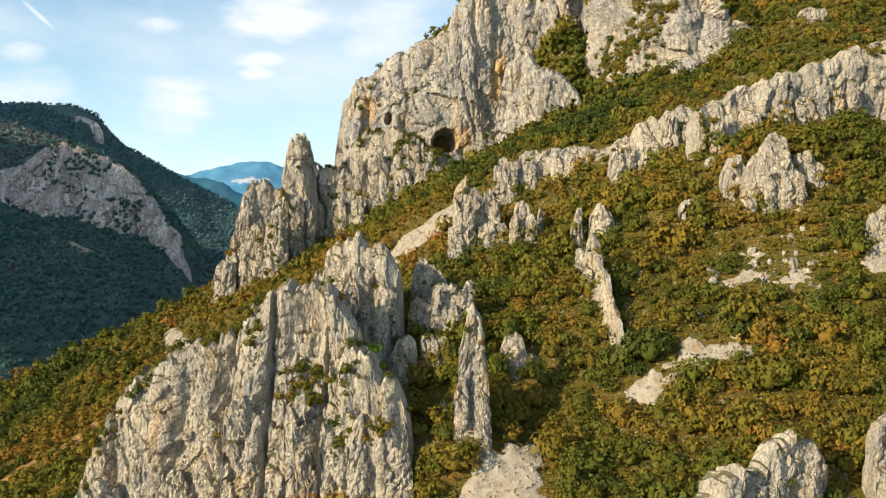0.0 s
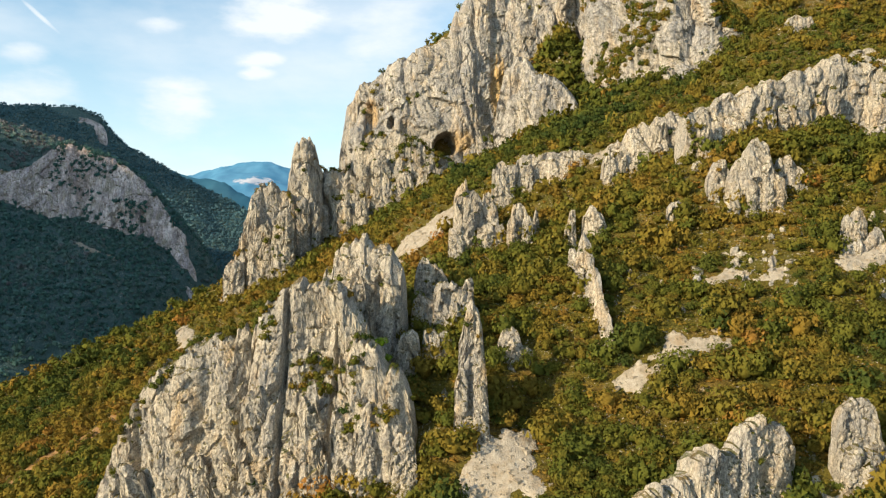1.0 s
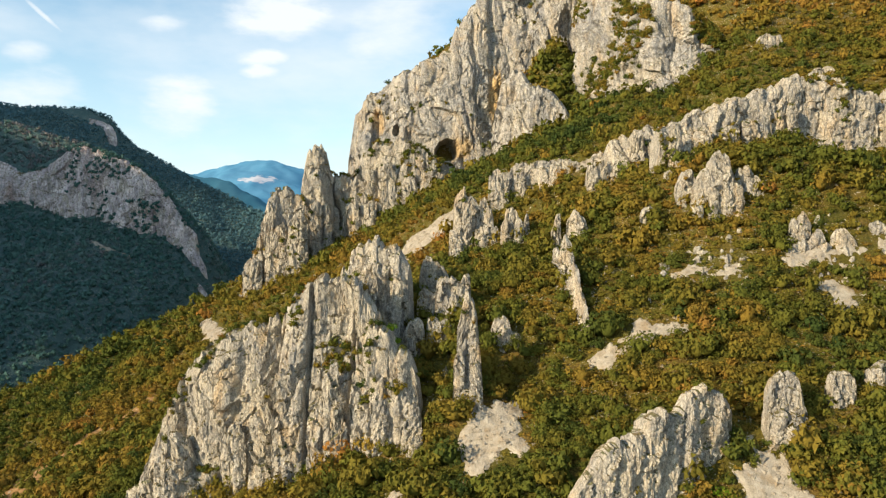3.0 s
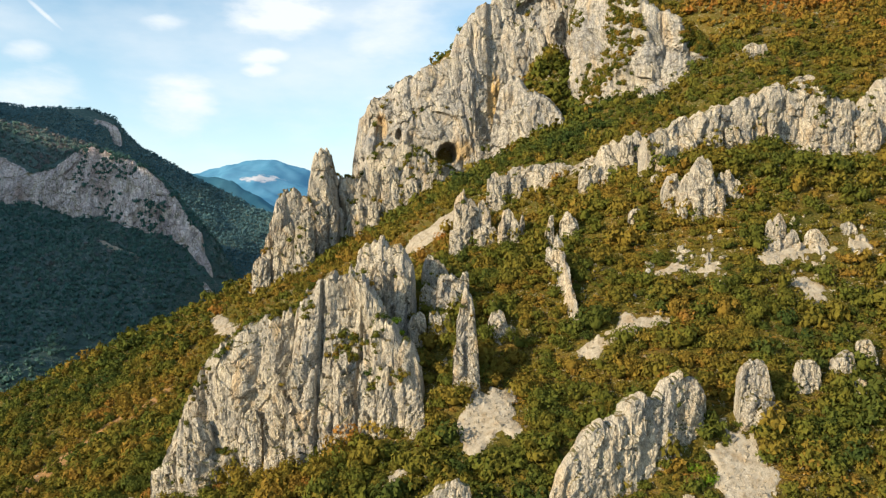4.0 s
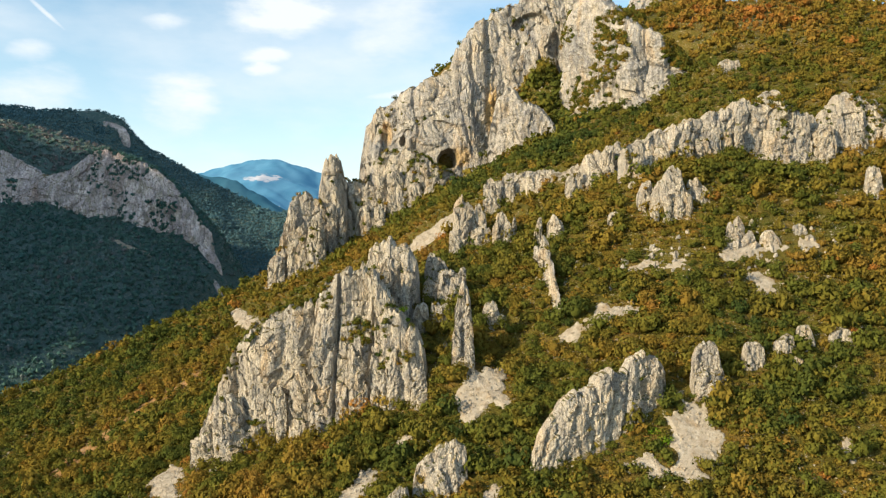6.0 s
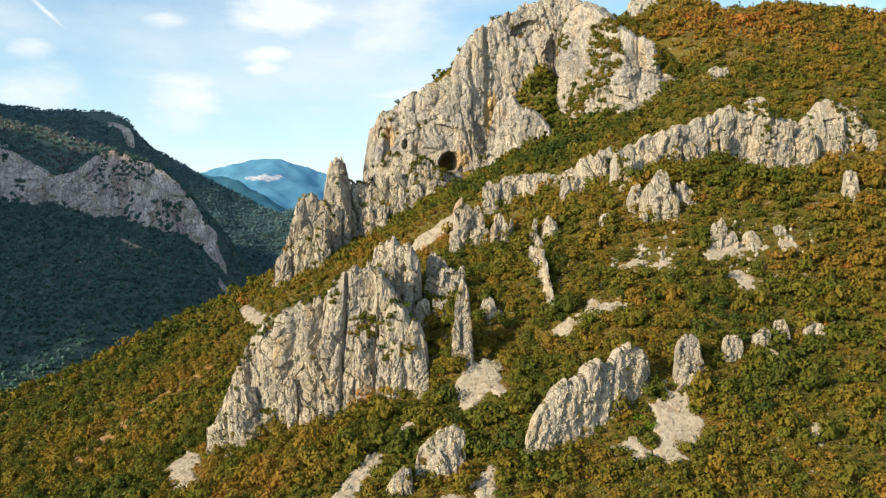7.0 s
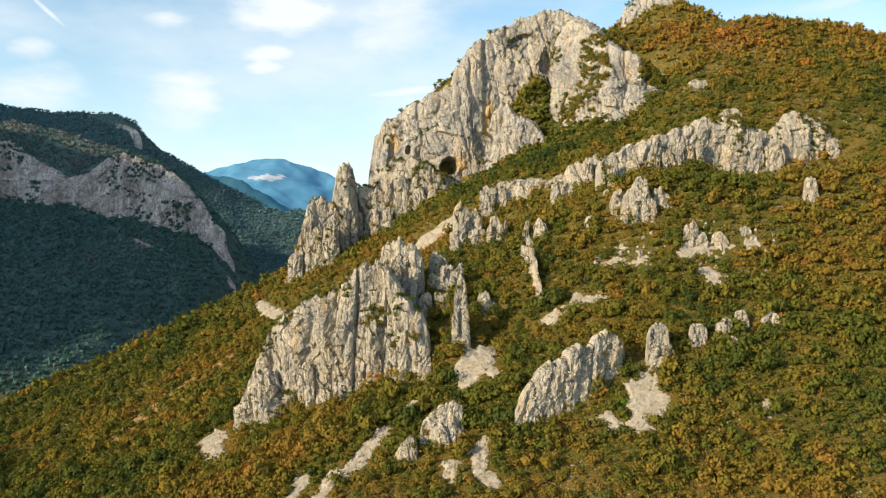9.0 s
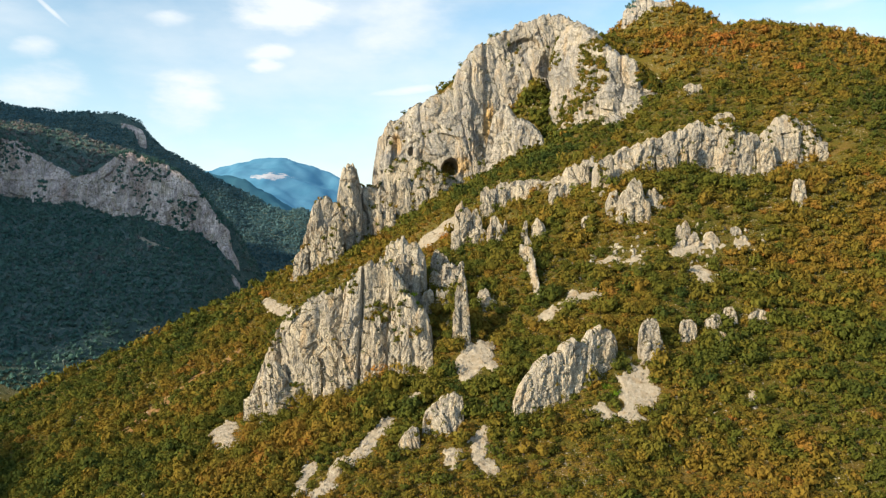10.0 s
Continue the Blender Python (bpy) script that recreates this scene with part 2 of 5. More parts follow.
def hash3(i, j, k):
    """A repeatable random number in 0..1 for each lattice cell."""
    with np.errstate(over="ignore"):
        n = (i.astype(np.int64) * 374761393 + j.astype(np.int64) * 668265263 + k.astype(np.int64) * 2147483647) & 0xFFFFFFFF
        n = ((n ^ (n >> 13)) * 1274126177) & 0xFFFFFFFF
        n = ((n ^ (n >> 16)) * 2246822519) & 0xFFFFFFFF
    return ((n ^ (n >> 15)) & 0xFFFFFF) / float(0xFFFFFF)


def vnoise(x, y, z=0.0, seed=0):
    """Smooth value noise in -1..1."""
    x, y, z = np.broadcast_arrays(np.asarray(x, float), np.asarray(y, float), np.asarray(z, float))
    x, y, z = x + seed * 17.31, y + seed * 5.77, z + seed * 9.13
    i, j, k = np.floor(x), np.floor(y), np.floor(z)
    u, v, w = x - i, y - j, z - k
    u, v, w = (a * a * a * (a * (a * 6 - 15) + 10) for a in (u, v, w))
    total = 0
    for a in (0, 1):
        for b in (0, 1):
            for c in (0, 1):
                total = total + (u if a else 1 - u) * (v if b else 1 - v) * (w if c else 1 - w) * hash3(i + a, j + b, k + c)
    return total * 2 - 1


def fbm(x, y, z=0.0, seed=0, octaves=4, gain=0.5):
    total, amp = 0, 1.0
    for o in range(octaves):
        total = total + amp * vnoise(x * 2.03 ** o, y * 2.03 ** o, np.asarray(z) * 2.03 ** o, seed + o)
        amp *= gain
    return total


def bump_at(x, y, cx, cy, sx, sy):
    return np.exp(-((x - cx) / sx) ** 2 / 2 - ((y - cy) / sy) ** 2 / 2)


def face_line(x):
    """Where the foot of the great cliff runs."""
    return np.interp(x, [-70, -58, -30, -2, 20, 34, 40, 48, 62, 70, 78, 90, 116, 150, 185, 260], [368, 372, 380, 389, 393, 391, 394, 402, 402, 384, 356, 330, 309, 322, 350, 420])


def upper_slope(x, y):
    far = np.maximum(y - 392, 0)
    return -53 + 0.70 * (y - 109) + 0.10 * (x - 66) - 0.25 * np.maximum(x - 230, 0) - 0.52 * far + 0.16 * far * step(500, 900, y)


def lower_slope(x, y):
    base = -90.4 + 0.37 * x + 0.30 * y + 27 * bump_at(x, y, 60, 308, 90, 60) + 30 * bump_at(x, y, -4, 175, 17, 18)
    base = base + 40 * bump_at(x, y, 57, 389, 15, 9) + 12 * bump_at(x, y, 38, 170, 16, 16) + 9 * bump_at(x, y, 9, 154, 11, 7) + 7 * bump_at(x, y, 82, 216, 26, 15) - 12 * bump_at(x, y, 17, 152, 7, 7) + 11 * bump_at(x, y, 6.5, 140, 8, 6) + 5 * bump_at(x, y, 12, 226, 14, 10) + 0.8 * np.maximum(x - 112, 0)
    base = base + 7 * bump_at(x, y, 31, 177, 9, 9) + 22 * bump_at(x, y, 70, 384, 14, 14) + 10 * bump_at(x, y, 98, 345, 22, 25)
    crest = np.interp(x, [-600, -113, 60], [195, 375, 585])
    return base - 0.95 * np.maximum(y - crest, 0)


def nearness(x, y):
    """The right flank steepens: how far its upper ground is drawn in towards the middle of the flight."""
    return 1 - 0.065 * step(160, 225, y) * step(-0.16, 0.0, (x - 1.1) / np.maximum(y + 64.7, 20))


def near_mountain(x, y):
    k = nearness(x, y)
    for _ in range(3):
        k = nearness(1.1 + (x - 1.1) / k, (y + 64.7) / k - 64.7)
    return 1.1 + k * (mountain_form(1.1 + (x - 1.1) / k, (y + 64.7) / k - 64.7) - 1.1)


def mountain_form(x, y):
    up, low = upper_slope(x, y), lower_slope(x, y)
    ground = smin(up, low, 14.0) + 6.5 * bump_at(x, y, 66, 166, 30, 18) + 2.5 * bump_at(x, y, 105, 174, 20, 14) + 9 * bump_at(x, y, 100, 226, 20, 10) - 12 * bump_at(x, y, 150, 238, 18, 11) - 16 * bump_at(x, y, 192, 239, 22, 12)
    top = smin(up, 122 + 0.85 * x + 6 * vnoise(x / 14, y / 14, 0, 4), 8.0)
    f = face_line(x)
    back = f + 10 + 32 * step(34, 48, x) * step(170, 120, x)
    inside = step(back, back + 16, y) * step(-52, -38, x) * step(640, 560, y - 0.6 * x)
    return ground + np.maximum(top - ground, 0) * inside


def left_hill(x, y):
    """The wooded hill across the valley: scrub above, a cliff band, woods below."""
    crest = np.interp(x, [-1100, -700, -650, -561, -508, -470, -431, -393, -356, -326, -300, -281, -265, -200], [260, 186, 176, 160, 152, 135, 118, 104, 79, 42, 12, -28, -60, -150])
    brow = np.interp(x, [-900, -700, -594, -560, -520, -471, -446, -393, -356, -326, -300, -281, -265], [172, 144, 134, 104, 82, 98, 114, 100, 76, 40, 10, -29, -61])
    foot = np.interp(x, [-900, -620, -510, -462, -400, -349, -294, -270, -230], [80, 66, 56, 42, 35, 19, -17, -60, -120])
    rim = 862 + 5 * vnoise(x / 30, y / 60, 0, 7)
    ridge = np.interp(x, [-480, -390], [930, 880])
    up = np.clip((y - rim) / (ridge - rim), 0, 1)
    scrub = brow + (crest - brow) * up
    below = np.maximum(rim - 14 - y, 0)
    wood = np.minimum(foot, brow) - 0.34 * below - 0.00022 * below ** 2
    face = step(rim - 14, rim, y)
    return wood * (1 - face) + scrub * face - 0.55 * np.maximum(y - ridge, 0)


def second_hill(x, y):
    ridge_y = 1420 + 0.1 * (x + 600)
    crest = np.interp(x, [-2000, -970, -876, -737, -668, -652, -617, -568, -536, -466, -403, -309, -150, 0], [330, 296, 275, 269, 255, 231, 202, 174, 151, 113, 86, 62, 0, -90])
    d = np.abs(ridge_y - y)
    bluff = 12 * step(14, 34, ridge_y - y) * step(-790, -740, x) * step(-625, -650, x)
    return crest - np.where(y < ridge_y, 0.42, 0.5) * d - bluff


def height(x, y):
    x, y = np.asarray(x, float), np.asarray(y, float)
    near = near_mountain(x, y) + 1.6 * fbm(x / 34, y / 34, 0, 1, 3) + 0.5 * vnoise(x / 7, y / 7, 0, 3)
    hill = left_hill(x, y) + 7 * fbm(x / 60, y / 60, 0, 11, 4)
    hill2 = second_hill(x, y) + 12 * fbm(x / 110, y / 110, 0, 15, 4)
    peak = 190 + 172 * bump_at(x, y, 330, 980, 110, 150) - 0.3 * np.abs(y - 980) - 0.9 * np.maximum(700 - y, 0) - 1.5 * np.maximum(190 - x, 0)
    # unseen hills added to the left, sized to shade far slopes and near flank
    shade_hills = -215 + 600 * bump_at(x, y, -950, 400, 170, np.where(y < 400, 240, 620))
    shade_hills = np.maximum(shade_hills, -215 + 800 * bump_at(x, y, -1250, 1000, 170, 300))
    shade_hills = np.maximum(shade_hills, -215 + 365 * bump_at(x, y, -700, -170, 90, 260))
    floor = -215 + 8 * fbm(x / 200, y / 200, 0, 21, 2)
    far = np.maximum(np.maximum(np.maximum(hill, hill2), shade_hills), peak)
    return smax(smax(near, far, 6.0), floor, 20.0)

# ---- generators ----
def mesh_object(name, verts, faces, material, smooth=True):
    """An object from arrays of points and of faces with 3 or 4 corners each."""
    me = bpy.data.meshes.new(name)
    verts, faces = np.asarray(verts, np.float32), np.asarray(faces, np.int32)
    n, k = faces.shape
    me.vertices.add(len(verts))
    me.vertices.foreach_set("co", verts.ravel())
    me.loops.add(n * k)
    me.loops.foreach_set("vertex_index", faces.ravel())
    me.polygons.add(n)
    me.polygons.foreach_set("loop_start", np.arange(n, dtype=np.int32) * k)
    me.update(calc_edges=True)
    me.polygons.foreach_set("use_smooth", np.full(n, smooth))
    me.materials.append(material)
    return new(name, me)


def grid_faces(rows, cols, wrap=False):
    i, j = np.meshgrid(np.arange(rows - 1), np.arange(cols if wrap else cols - 1), indexing="ij")
    k = (j + 1) % cols
    return np.stack([i * cols + j, i * cols + k, (i + 1) * cols + k, (i + 1) * cols + j], -1).reshape(-1, 4)


def columns(s, z, width, tall, seed, crack=0.4):
    """Rock split by upright joints into uneven flat-faced columns, broken across at odd heights.
    Gives how far each face stands out (about -1..1), and 0 in the joints, 1 on the faces."""
    s, z = np.broadcast_arrays(np.asarray(s, float), np.asarray(z, float))
    c = s / width + 0.5 * vnoise(s / width * 0.45, z / (tall * 3.0), 0, seed) + 0.05 * vnoise(s / width * 1.5, z / width * 0.5, 0, seed + 5)
    i = np.floor(c)
    f, k = c - i, i * 0 + seed
    v = z / (tall * (0.6 + 0.9 * hash3(i, k, k))) + 5 * hash3(i, k, k + 1)
    j = np.floor(v)
    out = 0.75 * (hash3(i, k + 2, k) * 2 - 1) + 0.55 * (hash3(i, j, k + 3) * 2 - 1)
    out = out + (f - 0.5) * 1.5 * (hash3(i, j, k + 4) * 2 - 1) - 0.35 * (v - j - 0.5) * hash3(i, j, k + 6)
    joint = np.clip((0.5 - np.abs(f - 0.5)) * width / crack, 0, 1)
    return out, np.where(hash3(i, j, k + 7) > 0.3, joint, 0.6 + 0.4 * joint)


def pillars(s, z, width, seed):
    """Upright pillars with a blunt arete each, parted by gullies: how far they stand out (about -1..1)."""
    c = s / width + 0.6 * vnoise(s / width * 0.5, z / (width * 4), 0, seed) + 0.10 * vnoise(s / width * 2, z / width, 0, seed + 1) + 0.03 * vnoise(s / width * 6, z / width * 4, 0, seed + 2)
    i = np.floor(c)
    f, k = c - i, i * 0 + seed
    peak = 0.25 + 0.5 * hash3(i, k, k + 1)
    tent = np.where(f < peak, f / peak, (1 - f) / (1 - peak))
    return 1.1 * (1 - (1 - tent) ** 2.4) - 0.75 + 0.5 * (hash3(i, k, k + 2) * 2 - 1)


def blocks(s, z, size, seed, tall=1.9, sharp=11.0):
    """Fractured faces: uneven angular blocks, how far each stands out (-1..1), and 0 in the cracks."""
    wx, wz = 0.34 * vnoise(s / size, z / size, 0, seed), 0.34 * vnoise(s / size, z / size, 0, seed + 1)
    u, v = s / size + wx + 0.10 * vnoise(s / size * 3, z / size * 3, 0, seed + 2), z / (size * tall) + wz
    i, j = np.floor(u), np.floor(v)
    first, second, out = np.full(u.shape, 9.0), np.full(u.shape, 9.0), np.zeros(u.shape)
    for a in (-1, 0, 1):
        for b in (-1, 0, 1):
            k, l, c = i + a, j + b, i * 0 + seed
            du, dv = k + 0.1 + 0.8 * hash3(k, l, c) - u, l + 0.1 + 0.8 * hash3(k, l, c + 1) - v
            d = np.maximum(np.abs(du), np.abs(dv)) * 0.7 + 0.45 * np.hypot(du, dv)
            here = d < first
            second = np.where(here, first, np.minimum(second, d))
            face = 0.8 * (hash3(k, l, c + 2) * 2 - 1) + 2.6 * du * (hash3(k, l, c + 3) - 0.5) + 2.4 * dv * (hash3(k, l, c + 4) - 0.62)
            out = np.where(here, face, out)
            first = np.where(here, d, first)
    return out, np.clip((second - first) * sharp, 0, 1)


FOOTPRINTS, LEDGES = [], []


def crag(name, pts, depth, seed, label="", res=0.40, material=None, hollows=(), lean=0.55, wide=5.5, rough=1.0, ribs=(), parent=None, ledges=0.035, tops=0.0, lift=1.0):
    """A limestone outcrop along a line of (x, y, top): a sheer broken front, a ragged top and a sloping back, rooted in the ground."""
    p = np.array(pts, float)
    d = np.r_[0, np.cumsum(np.hypot(np.diff(p[:, 0]), np.diff(p[:, 1])))]
    length = d[-1]
    if length < 14 and depth < 9:
        lean, rough, lift, res = lean * 0.65, rough * 0.6, 1.55, min(res, 0.3)
    nu = int(np.clip(length / res, 24, 460))
    s = np.linspace(0, length, nu)
    x, y, top = (np.interp(s, d, p[:, k]) for k in range(3))
    soft = max(3, nu // 10) | 1
    pad = lambda a: np.convolve(np.pad(a, soft // 2, mode="edge"), np.ones(soft) / soft, "valid")
    tx, ty = np.gradient(pad(x)), np.gradient(pad(y))
    q = np.hypot(tx, ty)
    nx, ny = ty / q, -tx / q
    sweep = np.clip(np.sin(np.pi * np.clip(s / length, 0.0, 1.0)), 0, 1) ** 0.4 * 0.85 + 0.15
    half = depth * 0.5 * sweep
    wide = min(wide, length / 3.2)
    tilt = 0.5 * (hash3(*np.array([[seed], [3], [5]]))[0] - 0.5)
    tall = np.maximum(top - height(x + nx * half, y + ny * half), 1.0)
    big, crack = columns(s + tilt * top, top, wide * 0.8, wide * 3, seed, 0.9)
    small, crack2 = columns(s + tilt * top, top, 1.5 * rough, 5.0, seed + 31, 0.5)
    ragged = min(1.0, 0.25 + length / 30)
    top = top + ragged * np.minimum(0.10 * tall, 2.2) * (big * 0.7 + 0.25 * (crack - 1.0)) + ragged * np.minimum(0.04 * tall, 0.8) * (small + 0.3 * (crack2 - 1.0))
    top = top + np.minimum(0.05 * tall, 0.7) * fbm(s / 1.9, s * 0, 0, seed + 2, 3)
    foot_front = height(x + nx * half * 1.2, y + ny * half * 1.2) - 4
    foot_back = height(x - nx * half * 1.2, y - ny * half * 1.2) - 4
    top = np.maximum(top, foot_front + 2)
    ends = np.minimum(np.minimum(np.arange(nu), np.arange(nu)[::-1]) / 2.0, 1.0)
    top = foot_front + (top - foot_front) * ends
    rise = float(np.max(top - foot_front))
    n1 = int(np.clip(rise / (res * 1.1), 14, 170))
    n2, n3 = 6, max(6, n1 // 5)
    rows = [(-1.0 + lean * (k / (n1 - 1)) ** 1.4, k / (n1 - 1), 1) for k in range(n1)]
    rows += [(-1.0 + lean + (1.0 - lean + 0.35) * k / n2, 1.0 + 0.03 * math.sin(math.pi * k / n2), 1) for k in range(1, n2)]
    rows += [(0.35 + 0.75 * k / (n3 - 1), 1.0 - k / (n3 - 1), 0) for k in range(n3)]
    off, f, front = (np.array(c, float)[:, None] for c in zip(*rows))
    foot = np.where(front > 0, foot_front[None], np.minimum(foot_back, top - 1)[None])
    # the crest is ragged, the ground behind it rubbed down
    worn = np.r_[np.zeros(n1), np.arange(1, n2) / n2, np.ones(n3)][:, None]
    crest = top[None] + (pad(top)[None] - 0.03 * tall[None] - top[None]) * 0.55 * worn ** 1.5
    z = foot + (np.maximum(crest, foot + 1) - foot) * f
    S = s[None] + 0 * z
    z = z + np.sin(np.pi * worn ** 0.7) * rough * 0.9 * vnoise(S / 1.4, off * half[None] / 1.4, 0, seed + 19)
    lean_s = S + tilt * z + 1.6 * rough * vnoise(S / 11, z / 13, 0, seed + 21)
    amp = min(depth * (0.11 if depth > 9 else 0.14), 2.0 * rough)
    p1 = pillars(lean_s, z, wide, seed)
    b0, d0 = blocks(lean_s + 0.22 * z, z, 5.5 * rough, seed + 80, 1.5, 14.0)
    b1, d1 = blocks(lean_s - 0.16 * z, z, 2.6 * rough, seed + 81, 1.7)
    b2, d2 = blocks(lean_s + 0.10 * z, z, 1.2 * rough, seed + 87, 1.9)
    slabby = step(-0.3, 0.4, vnoise(S / (wide * 1.5), z / (wide * 2.0), 0, seed + 41))
    creased = np.abs(fbm(lean_s / (2.6 * rough), z / (5.0 * rough), 0, seed + 7, 2, 0.5)) ** 0.7 - 0.5
    pitted = np.abs(fbm(lean_s / (1.1 * rough), z / (1.5 * rough), 0, seed + 8, 2, 0.6)) ** 0.7 - 0.5
    out = amp * 0.55 * p1 + min(0.75 * rough, 0.12 * depth) * lift * (b0 + 0.25 * (d0 - 1)) + 0.42 * rough * lift * (0.55 + 0.45 * slabby) * (b1 + 0.5 * (d1 - 1)) + 0.20 * rough * lift * (b2 + 0.6 * (d2 - 1))
    joints = (columns(lean_s + 0.9 * vnoise(S / 4, z / 9, 0, seed + 58), z, 3.3 * rough, 5.0 * rough, seed + 57, 0.36)[1] - 1) * step(-0.1, 0.5, vnoise(S / 5, z / 8, 0, seed + 59))
    out = out + 0.4 * rough * (1.15 - 0.6 * slabby) * creased + 0.17 * rough * pitted + 0.5 * rough * joints + 0.13 * depth * vnoise(S / (wide * 1.7), z / (wide * 2.6), 0, seed + 3)
    ledge = vnoise(S / 12, z / (3.0 * rough) + 0.8 * p1, 0, seed + 13)
    out = out + 1.3 * rough * np.clip(ledge - 0.25, 0, 1)
    for cx, wx, z0, z1, far in ribs:
        out = out + far * np.exp(-((x[None] - cx + 0.3 * wx * vnoise(z / 15, z * 0, 0, seed + 8)) / wx) ** 4) * step(z0 - 6, z0 + 6, z) * step(z1 + 6, z1 - 6, z)
    calm = np.where(front > 0, 0.4 + 0.6 * np.minimum(1, (1 - np.minimum(f, 1)) * 6 + 0.25), -0.4)
    o = off * half[None] - out * calm
    for hx, hz, rx, rz, deep in hollows:
        e = ((x[None] - hx) / rx) ** 2 + ((z - hz) / np.where(z > hz, rz, rz * 0.38)) ** 2
        o = o + deep * step(1.05, 0.75, e) * front
    verts = np.stack([x[None] - nx[None] * o, y[None] - ny[None] * o, z + 0.14 * rough * vnoise(S / 0.9, z / 0.9, 0, seed + 17) * (f > 0.02)], -1)
    ob = mesh_object(name, verts.reshape(-1, 3), grid_faces(len(rows), nu)[:, ::-1], material or ROCK, False)
    if parent:
        ob.parent = parent
    else:
        FOOTPRINTS.append((np.stack([x, y, half], 1)[::max(1, nu // 40)],))
        tagged(ob, label, "rock")
    # places where a bush can root: flatter spots of the front and top
    a, b = verts[1:, :-1] - verts[:-1, :-1], verts[:-1, 1:] - verts[:-1, :-1]
    n = np.cross(b, a)
    flat = n[..., 2] / np.maximum(np.linalg.norm(n, axis=-1), 1e-6)
    rng = np.random.default_rng(seed)
    damp = vnoise(S[:-1, :-1] / (10 * rough), z[:-1, :-1] / (12 * rough), 0, seed + 71)
    pick = (flat > 0.34) & (damp > 0.22) & (rng.uniform(0, 1, flat.shape) < ledges * (res / 0.4) ** 2) & (verts[:-1, :-1, 2] > foot_front[None, :-1] + 6)
    LEDGES.append(verts[:-1, :-1][pick])
    if tops:
        LEDGES.append(verts[n1 + 2][(rng.uniform(0, 1, nu) < tops) & (vnoise(s / 9, s * 0, 0, seed + 77) > -0.2)])
    return ob


def buttresses(rock, pts, depth, seed, count, low=0.35, high=0.8, width=8.0, res=0.4, material=None):
    """Lesser ribs of rock that stand against the front of a wall, as its parts."""
    rng = np.random.default_rng(seed)
    p = np.array(pts, float)
    for k in range(count):
        f = (k + rng.uniform(0.25, 0.75)) / count * (len(p) - 1)
        at = np.array([np.interp(f, range(len(p)), p[:, c]) for c in range(3)])
        w = width * rng.uniform(0.6, 1.3)
        y = at[1] - depth * 0.5 * rng.uniform(0.85, 1.05)
        g = float(height(at[0], y))
        t = g + (at[2] - g) * rng.uniform(low, high)
        if t - g < 5:
            continue
        line = [(at[0] - w / 2, y + 0.5, g + (t - g) * rng.uniform(0.6, 0.85)), (at[0] - w * 0.25, y, t - (t - g) * rng.uniform(0, 0.12)), (at[0] + w * 0.2, y, t), (at[0] + w / 2, y + 0.5, g + (t - g) * rng.uniform(0.5, 0.8))]
        crag("buttress", line, w * 0.6, seed * 10 + k, "", res, material, parent=rock, lean=0.75)


def bush_shape(rng, leaves, size, flat=0.85, fine=False):
    """One bush: small leaf sprays over a few uneven lobes round a small inner mass, as triangles; about unit radius, standing on z = 0."""
    bm = bmesh.new()
    if fine:
        bmesh.ops.create_icosphere(bm, subdivisions=1, radius=0.5)
    else:
        bmesh.ops.create_uvsphere(bm, u_segments=4, v_segments=2, radius=0.6)
    ways = [tuple(v.co.normalized()) for v in bm.verts]
    verts = [np.array(v.co[:]) * rng.uniform(0.7, 1.15) * (1, 1, 0.8 * flat) + (0, 0, 0.45 * flat) for v in bm.verts]
    bm.verts.index_update()
    faces = [tuple(v.index for v in f.verts) for f in bm.faces]
    bm.free()
    lobes = [(np.array([0, 0, 0.62 * flat]), 0.6)]
    for k in range(5):
        a = k * 1.26 + rng.uniform(-0.5, 0.5)
        lobes.append((np.array([math.cos(a), math.sin(a), 0]) * rng.uniform(0.35, 0.68) + (0, 0, rng.uniform(0.3, 0.75) * flat), rng.uniform(0.3, 0.5)))
    for k in range(leaves):
        c, r = lobes[k % 6]
        n = rng.normal(0, 1, 3)
        n[2] = abs(n[2]) * 1.2 - 0.3
        n /= np.linalg.norm(n)
        at = c + n * r * rng.uniform(0.8, 1.12) * (1, 1, flat)
        at[2] = max(at[2], 0.04)
        turn = n + rng.normal(0, 0.4, 3) + (0, 0, 0.25)
        turn /= np.linalg.norm(turn)
        p = np.cross(turn, rng.normal(0, 1, 3))
        p /= np.linalg.norm(p)
        q = np.cross(turn, p)
        w, base = size * rng.uniform(0.6, 1.35), len(verts)
        verts += [at - p * w * 0.9 - q * w * 0.5, at + p * w * 0.9 - q * w * 0.5, at + q * w * 1.1]
        faces.append((base, base + 1, base + 2))
        mean = n + 0.45 * turn
        ways += [tuple(mean / np.linalg.norm(mean))] * 3
    return np.array(verts), np.array(faces), np.array(ways)


def crown_normals(me, ways):
    """Leaf sprays take the light as the rounded lobe does that they clothe."""
    me.attributes.new("custom_normal", "FLOAT_VECTOR", "POINT").data.foreach_set("vector", ways.astype(np.float32).ravel())


